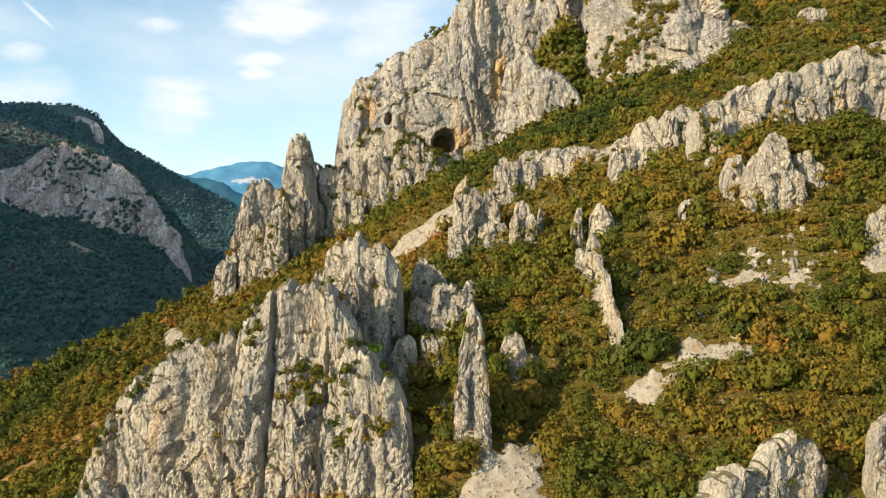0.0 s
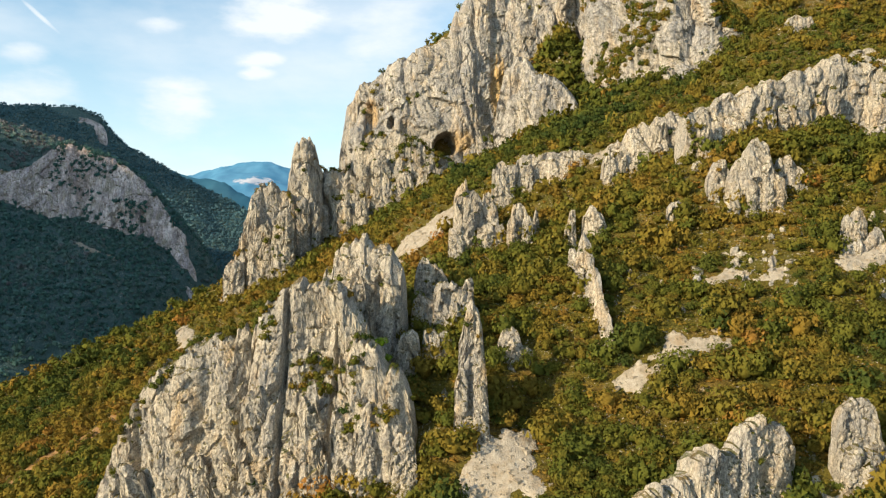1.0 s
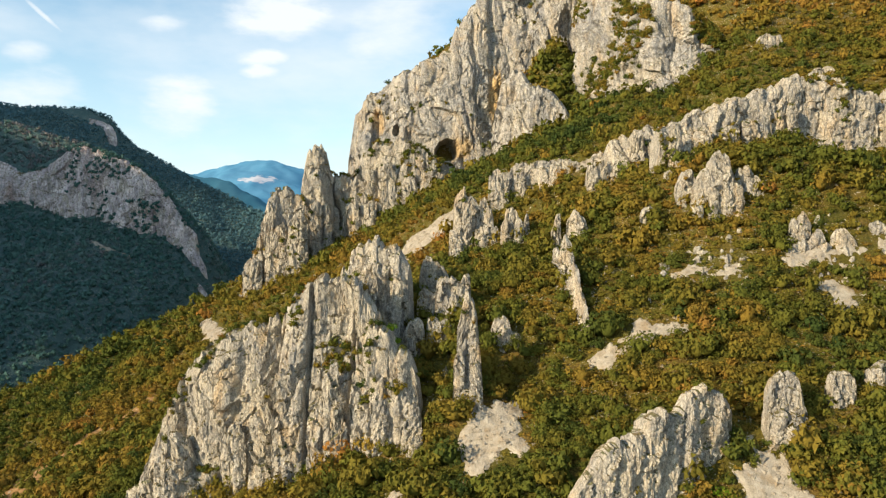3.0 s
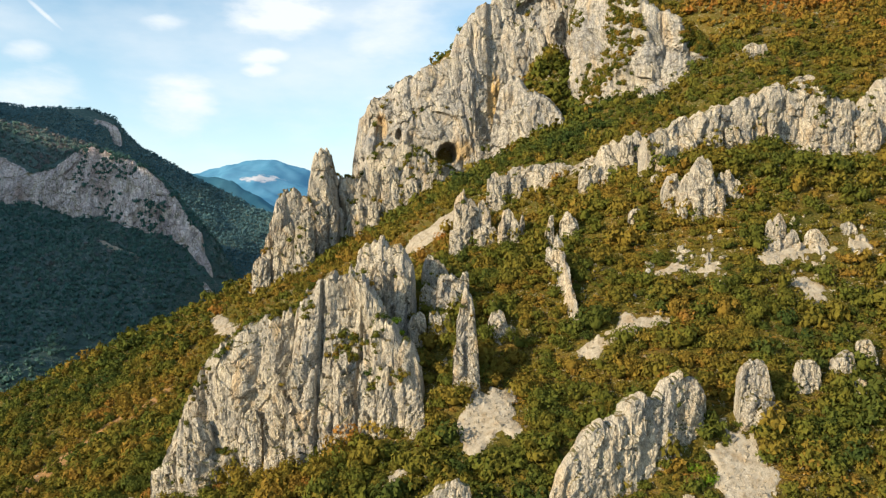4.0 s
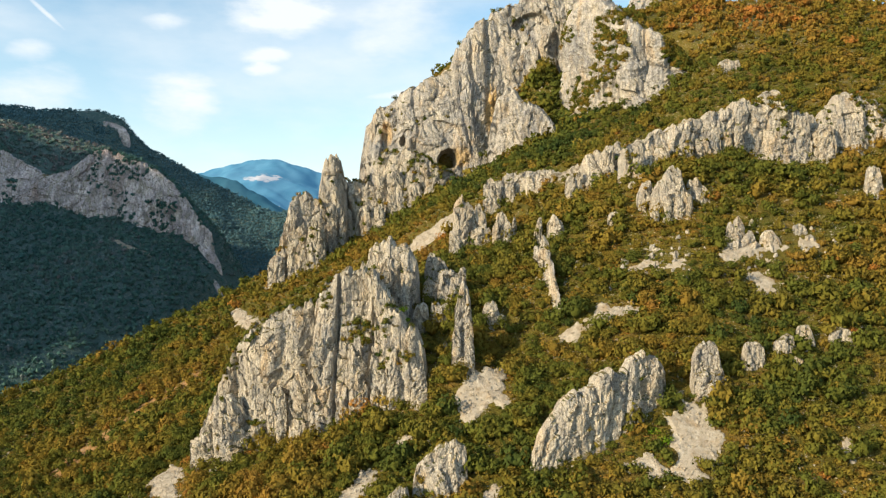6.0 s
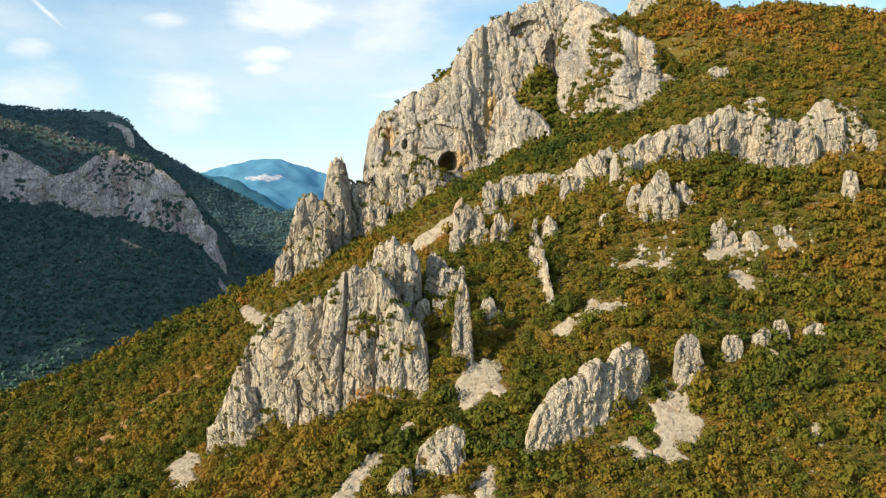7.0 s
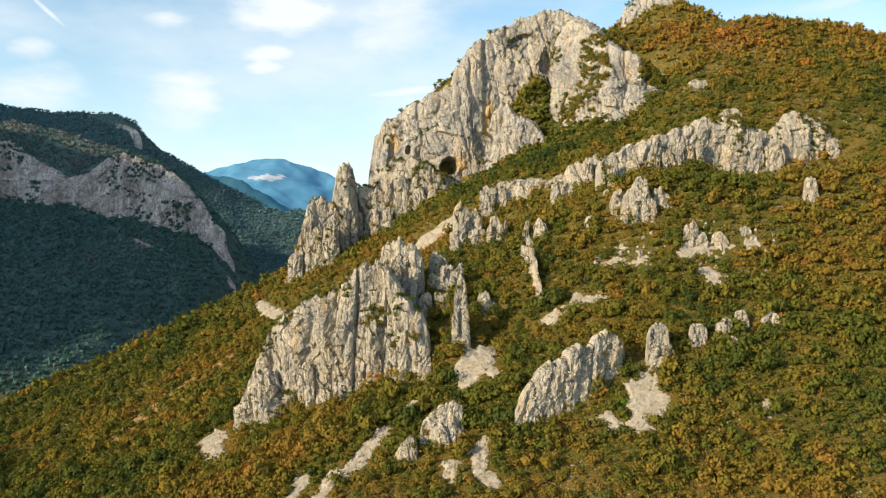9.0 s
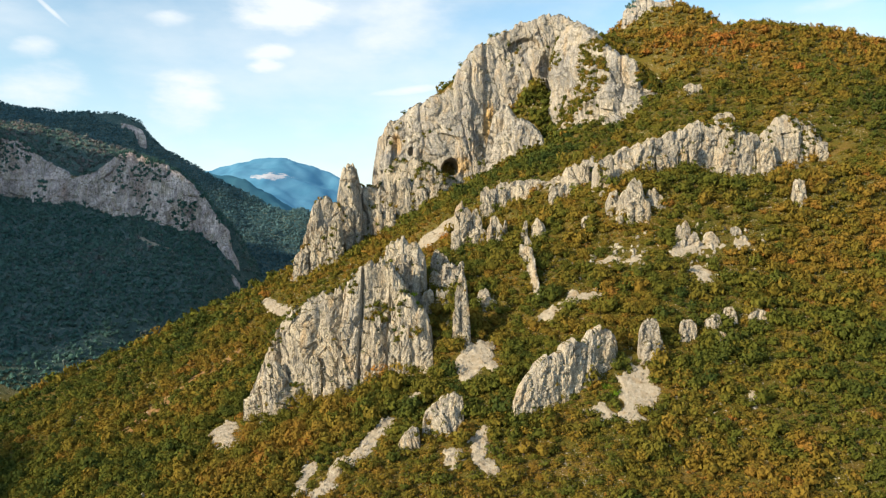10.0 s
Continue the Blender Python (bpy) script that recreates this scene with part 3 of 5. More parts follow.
def scatter(name, templates, x, y, z, radius, tall, tint, rng, material):
    """One mesh of many bushes."""
    vs, fs, ts, ns, base = [], [], [], [], 0
    pick = rng.integers(0, len(templates), len(x))
    spin = rng.uniform(0, 2 * np.pi, len(x))
    for k, (tv, tf, tn) in enumerate(templates):
        m = np.nonzero(pick == k)[0]
        if not len(m):
            continue
        c, s = np.cos(spin[m])[:, None], np.sin(spin[m])[:, None]
        r = radius[m][:, None]
        v = np.stack([x[m][:, None] + r * (c * tv[:, 0] - s * tv[:, 1]), y[m][:, None] + r * (s * tv[:, 0] + c * tv[:, 1]),
                      z[m][:, None] + r * tall[m][:, None] * tv[:, 2]], -1)
        ns.append(np.stack([c * tn[:, 0] - s * tn[:, 1], s * tn[:, 0] + c * tn[:, 1], 0 * c + tn[:, 2]], -1).reshape(-1, 3))
        f = tf[None] + (np.arange(len(m)) * len(tv))[:, None, None] + base
        base += v.shape[0] * v.shape[1]
        vs.append(v.reshape(-1, 3)), fs.append(f.reshape(-1, 3)), ts.append(np.repeat(tint[m], len(tf)))
    ob = mesh_object(name, np.concatenate(vs), np.concatenate(fs), material)
    a = ob.data.attributes.new("tint", "FLOAT", "FACE")
    a.data.foreach_set("value", np.concatenate(ts).astype(np.float32))
    crown_normals(ob.data, np.concatenate(ns))
    return ob

# ---- the ground, one sheet round the path out to the horizon ----
def ground_sheet():
    cx, cy = 0.0, -175.0
    mid = np.radians(np.linspace(-38, 38, 340))
    rest = np.radians(np.linspace(40, 320, 72))[1:-1]
    ang = np.r_[mid, rest]
    rad = np.r_[np.linspace(4, 150, 16)[:-1], 150 * (700 / 150) ** np.linspace(0, 1, 200)[:-1], 700 * (1040 / 700) ** np.linspace(0, 1, 24)[:-1], np.arange(1040, 1240, 6.0), np.arange(1240, 1900, 15.0), 1900 * (4800 / 1900) ** np.linspace(0, 1, 30)]
    a, r = np.meshgrid(ang, rad)
    x, y = cx + r * np.sin(a), cy + r * np.cos(a)
    z = height(x, y)
    verts = np.stack([x, y, z], -1).reshape(-1, 3)
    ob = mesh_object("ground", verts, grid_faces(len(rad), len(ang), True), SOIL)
    tagged(ob, "mountain slopes and valley of dry soil and thin grass", "ground", kind="structure")


ground_sheet()

# ---- limestone crags ----
GREAT = [(-57.0, 385.4, 35.5), (-53.6, 385.2, 58.1), (-50.1, 384.7, 74.4), (-42.9, 382.9, 82.9), (-34.5, 380.2, 86.4), (-24.1, 376.8, 94.9), (-13.8, 374.5, 101), (-6, 373.9, 103.8), (1.9, 375.1, 108), (5.2, 375.8, 119.9), (14, 377.4, 132.3), (24, 377.5, 140.2), (32.7, 381, 145.1), (38.3, 381, 141.8), (41.3, 379.1, 128.5)]
APRON = [(24.9, 347.4, 56.2), (28.1, 345.7, 74.9), (32.0, 343.7, 87.0), (36.6, 341.2, 92.6), (41.2, 338.9, 90.8), (45.0, 336.6, 83.3), (52.3, 332.5, 77.7), (57.8, 329.2, 73.0), (61.8, 326.4, 65.5), (65.3, 324.9, 52.4)]
BACK = [(23, 373, 135.1), (29.5, 374.9, 143.2), (38.6, 376.8, 148.5), (48.9, 378.6, 153.8), (61, 378.6, 158.6), (73, 376.8, 160.7), (82.5, 373, 159.1), (89.3, 370.2, 155.8), (96.1, 368.3, 151.3), (102.6, 365.5, 141.7)]
RIGHT = [(80.6, 366.1, 125), (82.2, 358.6, 138.5), (85.3, 345.5, 144), (90, 334.3, 139.9), (97.9, 323, 129.5), (106.8, 315.6, 120.3), (115.5, 311.8, 111.6), (124.6, 313.7, 101.5), (131.3, 315.6, 93.1)]
cliff = crag("great_cliff", GREAT, 40, 77, "huge domed grey limestone cliff with ochre stains and a cave", 0.66, CLIFF,
             ((-0.9, 50.5, 5.3, 8.6, 16), (-22.8, 62.9, 1.6, 4.5, 7), (-38.9, 71.1, 1.8, 5, 5)), 0.45, 12.0, 1.5,
             ((-47.2, 9, 29.5, 94.4, 3), (13.2, 9, 56.2, 149.7, 3), (23.4, 1.2, 74.9, 154.3, -2)), ledges=0.008, tops=0.012)
crag("back_wall", BACK, 30, 79, "", 0.66, CLIFF, ((53.4, 136.6, 13, 8, 4), (69.3, 119.8, 5, 12, 3)), 0.4, 11.0, 1.5, ((61.8, 9, 102.9, 159, 2),), cliff, 0.008, 0.012)
crag("side_buttress", RIGHT, 30, 80, "", 0.6, CLIFF, (), 0.5, 9.0, 1.5, ((82.4, 8, 65.5, 159, 3), (100.1, 7, 56.2, 140.3, 2)), cliff, 0.24, 0.12)
crag("side_buttress", [(-34.8, 388.5, 83.2), (-37.9, 379.3, 81.7), (-41, 370.1, 74.3), (-43.2, 361.1, 58.9), (-43.2, 352.7, 41.3)], 11, 82, "", 0.6, CLIFF, (), 0.5, 8.0, 1.4, (), cliff, 0.02)
apron = crag("rock_apron", APRON, 16, 78, "pale lower cliff with an ochre streak below a wooded ramp", 0.55, CLIFF, (), 0.5, 8.0, 1.3)
buttresses(cliff, [(12.2, 382.9, 86.1), (22.5, 384.8, 88.9)], 42, 302, 2, 0.25, 0.5, 11, 0.55, CLIFF)
LINE = [(-88.6, 164, -83.6), (-85.3, 163.5, -67.9), (-80.8, 162.7, -56.3), (-75.7, 161.8, -44.9), (-71, 161.1, -34.5), (-67.9, 160.5, -30.9), (-61.8, 159.5, -26.9), (-56.9, 158.6, -22.2), (-52, 157.7, -18.8), (-47.3, 156.9, -17.5), (-43.8, 156.3, -18.7), (-42.3, 156, -22)]
rock = crag("rock_wall", LINE, 16, 1, "tall fluted grey limestone wall with ochre stains on the slope", wide=11, res=0.34, ledges=0.22, tops=0.05, ribs=((-42.5, 0.45, -90, 0, -2.5), (-60, 6, -80, 0, 2), (-70, 1.0, -60, -30, -1.5)))
buttresses(rock, LINE, 16, 201, 4, 0.35, 0.8, 10)
LINE = [(-43.6, 155, -24.6), (-41.3, 154.6, -16.4), (-37.6, 153.9, -11.8), (-33.8, 153.3, -9.5), (-29.7, 152.6, -7.7), (-26.4, 152, -6.9), (-22.8, 151.3, -9.4), (-19.2, 150.7, -14.4), (-15.6, 150, -18.8)]
rock = crag("rock_wall", LINE, 17, 2, "tall fluted grey limestone wall with ochre stains on the slope", wide=9, res=0.34, ledges=0.36, tops=0.1, ribs=((-34, 0.5, -70, 0, -2.5), (-27, 5, -30, 0, -3), (-38, 4, -60, -22, 2.5), (-22.5, 0.5, -70, -18, -2.5)))
buttresses(rock, LINE, 17, 202, 3, 0.4, 0.8, 8)
LINE = [(-21.8, 147, -35.2), (-19.6, 146.5, -22), (-17, 145.9, -19), (-13.8, 145.1, -19.6), (-11.4, 144.5, -26.2), (-8.6, 143.8, -27.9), (-6.5, 143.3, -32.6), (-5.5, 143, -41.6)]
rock = crag("rock_wall", LINE, 13, 3, "tall fluted grey limestone wall with ochre stains on the slope", wide=6, ledges=0.25, tops=0.06)
buttresses(rock, LINE, 13, 203, 2, 0.5, 0.8, 5)
LINE = [(-31.2, 171.9, -8), (-27.8, 171.2, -4.5), (-24.8, 170.6, -1.2), (-21.2, 169.8, 0.3), (-18.1, 169.3, 2.8), (-14.6, 168.6, 1.2), (-11.5, 168, -1.9), (-8.8, 167.5, -6.1)]
rock = crag("rock_crest", LINE, 14, 4, "jagged grey limestone crest above the fluted wall", ledges=0.12, tops=0.06)
buttresses(rock, LINE, 14, 204, 3, 0.6, 0.9, 5)
crag("rock_crest", [(-8.2, 176, -11.3), (-7.1, 176, -5.8), (-5.6, 176, -2.4), (-4.1, 176, -3.2), (-2.3, 176, -3.9), (-0.4, 176, -5.1), (1, 176, -7.7), (2.1, 176, -12.3)], 7, 5, "broken limestone ledge among shrubs beside the wall")
crag("rock_crest", [(-3.3, 168, -15.4), (-2.2, 168, -8.4), (-0, 168, -7.4), (2.3, 168, -7), (4.3, 168, -9.5), (5.7, 168, -8.1), (7.1, 168, -7.4), (7.8, 168, -13.7)], 6, 6, "broken limestone ledge among shrubs beside the wall")
LINE = [(2.5, 143, -28.1), (3.1, 143, -18.6), (4, 143, -16.5), (4.9, 143, -12.9), (5.8, 143, -11.1), (6.9, 143, -13.2), (8, 143, -15.8), (8.6, 143, -22.5), (9.1, 143, -30.8)]
rock = crag("rock_spire", LINE, 6, 7, "slim pale limestone spike standing in the shrubs")
buttresses(rock, LINE, 6, 207, 2, 0.5, 0.8, 3)
LINE = [(11.5, 161, -31.5), (12.6, 161, -21.4), (13.7, 161, -19.3), (15.9, 161, -18.7), (17.3, 161, -19.9), (18.2, 161, -23.2), (19.4, 161, -22.8), (20.8, 161, -24.1), (21.6, 161, -28.4)]
rock = crag("rock_spire", LINE, 6, 8, "slim pale limestone spike standing in the shrubs")
buttresses(rock, LINE, 6, 208, 2, 0.5, 0.85, 3)
LINE = [(-108.2, 338, -31.5), (-104, 337.8, -20.5), (-99.2, 337.5, -9.6), (-94.5, 337.2, 8), (-91.3, 337.1, 17.9), (-89.2, 336.9, 25.7), (-85.2, 336.7, 28.8), (-80.8, 336.5, 29.3), (-76.6, 336.2, 27.2), (-74, 336.1, 28.2), (-72.1, 336, 28.7)]
rock = crag("rock_pinnacle", LINE, 24, 9, "sheer warm grey limestone pinnacle on the ridge", wide=8)
buttresses(rock, LINE, 24, 209, 5, 0.4, 0.85, 9)
LINE = [(-76.3, 342, 25.3), (-74.1, 342.8, 39.8), (-71.9, 343.5, 48.4), (-68.9, 344.5, 51.7), (-65.4, 345.7, 51.9), (-63.2, 346.4, 49.3), (-61.2, 346.9, 41.9), (-58.3, 347.3, 36)]
rock = crag("rock_pinnacle", LINE, 20, 10, "sheer warm grey limestone pinnacle on the ridge")
buttresses(rock, LINE, 20, 210, 3, 0.4, 0.8, 8)
LINE = [(-64.3, 354, 30.2), (-59.5, 354.6, 37.9), (-53, 354.4, 38.5), (-48.6, 353.7, 35.7), (-44.1, 352.7, 38.4), (-39.1, 351.3, 30.1), (-34.8, 349.9, 19.3)]
rock = crag("rock_wall", LINE, 22, 11, "dark weathered limestone wall in the saddle behind the pinnacle", tops=0.4)
buttresses(rock, LINE, 22, 211, 3, 0.4, 0.7, 10)
LINE = [(-49.9, 359.7, 30.8), (-47.7, 359.4, 39.1), (-43.7, 358.7, 49.5), (-37, 357.2, 55.5), (-29.6, 355.1, 56.4), (-22.9, 353.4, 57.4), (-16.9, 352.2, 54.5), (-10.6, 351.6, 50.1), (-4.3, 351.8, 46.3), (1.8, 353.3, 43.3), (6.1, 354.8, 39.1)]
rock = crag("rock_buttress", LINE, 22, 12, "lower limestone buttress with shrubs below the cave", wide=9, ledges=0.08, tops=0.2)
buttresses(rock, LINE, 22, 212, 6, 0.4, 0.8, 10)
LINE = [(2.2, 221, 2.8), (3.1, 221, 13.8), (4.9, 221, 18.4), (6.9, 221, 19.9), (9.3, 221, 19), (11.3, 221, 16.6), (13, 221, 16.1), (14.6, 221, 17), (15.7, 221, 14.4), (17, 221, 11.1), (17.8, 221, 2.7)]
rock = crag("rock_block", LINE, 14, 13, "pale limestone block rising out of green scrub")
buttresses(rock, LINE, 14, 213, 4, 0.4, 0.85, 5)
LINE = [(19.8, 214, 4.8), (20.4, 214, 11.2), (21.7, 214, 13.4), (23.2, 214, 14.2), (24.7, 214, 12.9), (26, 214, 9.5), (26.8, 214, 6.9), (27.5, 214, 9.5), (28.1, 214, 11.4), (29.2, 214, 10.5), (29.8, 214, 3.7)]
rock = crag("rock_block", LINE, 9, 14, "pale limestone block rising out of green scrub")
buttresses(rock, LINE, 9, 214, 3, 0.4, 0.9, 3.5)
crag("rock_tooth", [(34.3, 200, 1.5), (34.9, 200, 6.4), (35.7, 200, 8), (36.3, 200, 10.8), (37.6, 200, 11), (37.9, 200, 7.6), (38.1, 200, 2.5)], 5, 15, "small pointed limestone tooth in the scrub")
crag("rock_tooth", [(39.2, 200, 5.1), (40, 200, 9.6), (41.2, 200, 10.6), (42.2, 200, 12.6), (43.8, 200, 10.8), (45.7, 200, 8.5), (46.7, 200, 5.5), (48.3, 200, 0.6)], 7, 16, "small pointed limestone tooth in the scrub")
LINE = [(32.2, 179, -6), (32.4, 178, -1.4), (32.9, 176, 0.1), (33.7, 174, -2.6), (34.5, 173, 1.8), (35.1, 172, 2.9), (35.9, 171, 0.7), (36.1, 167, -4.5), (36.7, 164, -5.3), (36.9, 161, -11.6), (37.8, 157, -15.3), (38, 154, -18.5)]
rock = crag("rock_spire", LINE, 3.2, 17, "leaning pale limestone spire standing in dense scrub")
buttresses(rock, LINE, 3.2, 217, 3, 0.4, 0.85, 3.5)
LINE = [(16.6, 252.2, 27.5), (19.1, 252.2, 30.6), (22, 252.2, 31.4), (23.9, 252.2, 29.4), (27.8, 252.2, 31.9), (32.8, 252.2, 32.6), (37.8, 252.2, 33.5), (42.7, 252.2, 34.2), (48.6, 252.2, 34.6), (53.6, 252.2, 33.5), (57.5, 252.2, 30.8)]
rock = crag("rock_rib", LINE, 12, 18, "long serrated pale limestone rib across the wooded slope", tops=0.04)
buttresses(rock, LINE, 12, 218, 6, 0.4, 0.9, 5)
LINE = [(51.3, 230.4, 27.4), (53.5, 230.4, 32.4), (57.1, 230.4, 35.4), (62.5, 230.4, 39.1), (68, 230.4, 41.4), (72.4, 230.4, 42.9), (76.9, 230.4, 44.3), (80.6, 230.4, 45), (84.2, 230.4, 46.3), (86.4, 230.4, 43.5)]
rock = crag("rock_rib", LINE, 14, 19, "long serrated pale limestone rib across the wooded slope", tops=0.06, ledges=0.1)
buttresses(rock, LINE, 14, 219, 7, 0.5, 0.95, 5)
LINE = [(71.1, 212.7, 39.4), (77.4, 214.4, 42.3), (84.8, 216.5, 45.7), (92.3, 218.4, 48.3), (101, 220.7, 51.7), (107.5, 222.3, 53.4), (114.1, 224.1, 55.2), (121, 225.8, 57.9)]
rock = crag("rock_rib", LINE, 14, 20, "long serrated pale limestone rib across the wooded slope", tops=0.15, ledges=0.2)
buttresses(rock, LINE, 14, 220, 5, 0.4, 0.9, 6)
LINE = [(107.6, 225, 46.4), (111.7, 226, 53.6), (118.9, 227, 59.5), (127.3, 229, 61.9), (134.8, 230, 59.7), (142.9, 231, 61.1), (149.2, 232, 59), (154.3, 233, 55.2), (159.6, 234, 53.8), (165.3, 235, 50)]
rock = crag("rock_rib", LINE, 18, 21, "long serrated pale limestone rib across the wooded slope", tops=0.2, ledges=0.25, wide=9)
buttresses(rock, LINE, 18, 221, 5, 0.4, 0.9, 7)
LINE = [(156.9, 231, 43.8), (160, 231, 53.3), (164.3, 232, 58.9), (170, 233, 62.6), (175.6, 234, 64), (182.1, 235, 63.4), (187.3, 235, 62.3), (192.5, 236, 54.7), (197.4, 237, 44.4)]
rock = crag("rock_rib", LINE, 16, 22, "long serrated pale limestone rib across the wooded slope", tops=0.12, ledges=0.12, wide=10)
buttresses(rock, LINE, 16, 222, 3, 0.4, 0.9, 7)
crag("rock_outcrop", [(141.3, 250.1, 66.4), (145.2, 250.1, 69.4), (151.2, 250.1, 70.6), (155, 250.1, 66.9)], 8, 23, "pale limestone outcrop on the autumn slope")
crag("rock_outcrop", [(168.3, 257.6, 66.8), (171.4, 257.6, 71.1), (176.9, 257.6, 72.3), (182.3, 257.6, 68.6)], 8, 24, "pale limestone outcrop on the autumn slope")
LINE = [(77.5, 193.1, 14.7), (78.9, 193.1, 19.9), (81.3, 193.1, 23.1), (84.2, 193.1, 27.2), (87.1, 193.1, 30), (89.6, 193.1, 27.9), (91.3, 193.1, 22), (93.7, 193.1, 18.8)]
rock = crag("rock_outcrop", LINE, 9, 25, "cracked pale limestone outcrop among autumn shrubs")
buttresses(rock, LINE, 9, 225, 4, 0.35, 0.85, 4)
crag("rock_outcrop", [(73.6, 196.9, 18.1), (76.4, 196.9, 24), (79, 196.9, 24.9), (81, 196.9, 20.2), (82.3, 196.9, 16)], 7, 26, "cracked pale limestone outcrop among autumn shrubs")
crag("rock_outcrop", [(91.8, 194.9, 18.9), (93.5, 194.9, 24.6), (96.3, 194.9, 25.9), (99.8, 194.9, 22), (102.5, 194.9, 17.8)], 7, 27, "cracked pale limestone outcrop among autumn shrubs")
crag("rock_outcrop", [(99.6, 174, 0.7), (100.3, 174, 6.9), (101.4, 174, 9.3), (102.5, 174, 6.2), (102.9, 174, 9.1), (104.7, 174, 9.7), (106.4, 174, 7.3), (107.1, 174, 2.9)], 3, 28, "cracked pale limestone outcrop among autumn shrubs")
crag("rock_outcrop", [(95.8, 171, -4), (98, 171, -1.4), (100.7, 171, 0.7), (102.5, 171, 2.7), (103.8, 171, 0.5), (104.8, 171, 2), (105.9, 171, 3.9), (108.1, 171, 4.7), (109.5, 171, 1.9), (110.2, 171, -4)], 3, 29, "cracked pale limestone outcrop among autumn shrubs")
crag("rock_outcrop", [(110.7, 172, -3.5), (111.4, 172, 3.2), (113.3, 172, 5.5), (115.4, 172, 5), (117.6, 172, 2.6), (119, 172, -0.8), (121.2, 172, -2.7)], 3, 30, "cracked pale limestone outcrop among autumn shrubs")
crag("rock_tooth", [(156.6, 187.8, 20.6), (158.1, 187.8, 27.7), (160.2, 187.8, 29.3), (162.2, 187.8, 27.7), (163.7, 187.8, 20.6)], 5, 31, "lone small limestone tooth in dense green scrub")
LINE = [(22.6, 105, -53.8), (25.6, 106.4, -48.4), (28.7, 107.8, -44.4), (31.1, 108.8, -40.7), (35, 110.5, -39.2), (39, 112.2, -37.6), (44, 114.3, -35.1), (48.1, 116, -34.3), (52.3, 117.7, -31.6), (55.8, 119.1, -30.3), (59.2, 120.5, -31.3), (61.3, 121.3, -34.6), (63, 122, -40.9)]
rock = crag("rock_slab", LINE, 8, 32, "slanting ribbed limestone slab with rusty patches", wide=6, lean=0.25, rough=0.55, res=0.3, ledges=0.06, lift=1.2)
crag("rock_outcrop", [(70.5, 123, -41.2), (71.3, 123, -31.8), (72.2, 123, -28.6), (74.3, 123, -27.7), (76.3, 123, -28), (78, 123, -29.9), (78.9, 123, -34.2), (80.5, 123, -38.1), (81.1, 123, -42)], 7, 33, "rounded pale limestone outcrop standing in the scrub")
crag("rock_outcrop", [(87.6, 129.3, -35.7), (88.2, 129.3, -30.2), (89.5, 129.3, -28.7), (92.3, 129.3, -28.4), (94.2, 129.3, -30), (95, 129.3, -34.5)], 5, 34, "rounded pale limestone outcrop standing in the scrub")
crag("rock_outcrop", [(98.2, 132.3, -32.7), (99.1, 132.3, -28.8), (101, 132.3, -27.9), (102.7, 132.3, -26.4), (104, 132.3, -27.1), (105.1, 132.3, -30.1), (105.9, 132.3, -33.1)], 5, 35, "rounded pale limestone outcrop standing in the scrub")
crag("rock_outcrop", [(106, 134.9, -30), (106.9, 134.9, -25.4), (108.4, 134.9, -23.6), (109.9, 134.9, -24.1), (111.2, 134.9, -26.9), (112.6, 134.9, -30.9)], 4, 36, "rounded pale limestone outcrop standing in the scrub")
crag("rock_outcrop", [(102, 127.9, -35.6), (102.9, 127.9, -33), (104.6, 127.9, -32.6), (105.8, 127.9, -35.6)], 4, 37, "rounded pale limestone outcrop standing in the scrub")
crag("rock_outcrop", [(115.5, 134.3, -29.5), (117.3, 134.3, -25.6), (119.9, 134.3, -24.5), (122.9, 134.3, -26), (125.1, 134.3, -28.2)], 5, 38, "rounded pale limestone outcrop standing in the scrub")
crag("rock_slab", [(-9.2, 106.5, -64.2), (-7.6, 106.5, -59.2), (-4.5, 106.5, -55.3), (-1.1, 106.5, -53.1), (2.9, 106.5, -51.5), (5.4, 106.5, -53.3), (6.6, 106.5, -57.3)], 7, 39, "low tilted limestone slab in the scrub")
crag("rock_outcrop", [(70.9, 174.8, -8.7), (72.5, 174.8, -3.7), (74, 174.8, -2.4), (76, 174.8, -6.7)], 3, 40, "small broken limestone outcrop in thin scrub")
crag("rock_outcrop", [(48.9, 178.8, -10.3), (50.9, 178.8, -8.3), (53.3, 178.8, -7.5), (55.7, 178.8, -9.9)], 3, 41, "small broken limestone outcrop in thin scrub")
crag("rock_outcrop", [(59.3, 179.1, -8.7), (60.5, 179.1, -6.3), (62.1, 179.1, -6), (63.7, 179.1, -8.4)], 3, 42, "small broken limestone outcrop in thin scrub")
crag("rock_outcrop", [(81.3, 176.8, -3.2), (82.9, 176.8, -0.9), (85.3, 176.8, -0.5), (87.2, 176.8, -2.9)], 3, 43, "small broken limestone outcrop in thin scrub")
crag("rock_outcrop", [(61.9, 194.6, 10.5), (63.6, 194.6, 12.6), (65.6, 194.6, 13.5), (67.8, 194.6, 10.9)], 3, 44, "small broken limestone outcrop in thin scrub")
crag("rock_outcrop", [(67, 179.7, -6), (68.6, 179.7, -3.2), (70.7, 179.7, -2.8), (72.2, 179.7, -5.7)], 3, 45, "small broken limestone outcrop in thin scrub")
crag("rock_outcrop", [(84.8, 171.8, -8.2), (86.4, 171.8, -6.3), (88.7, 171.8, -5.9), (90.2, 171.8, -8.2)], 3, 46, "small broken limestone outcrop in thin scrub")
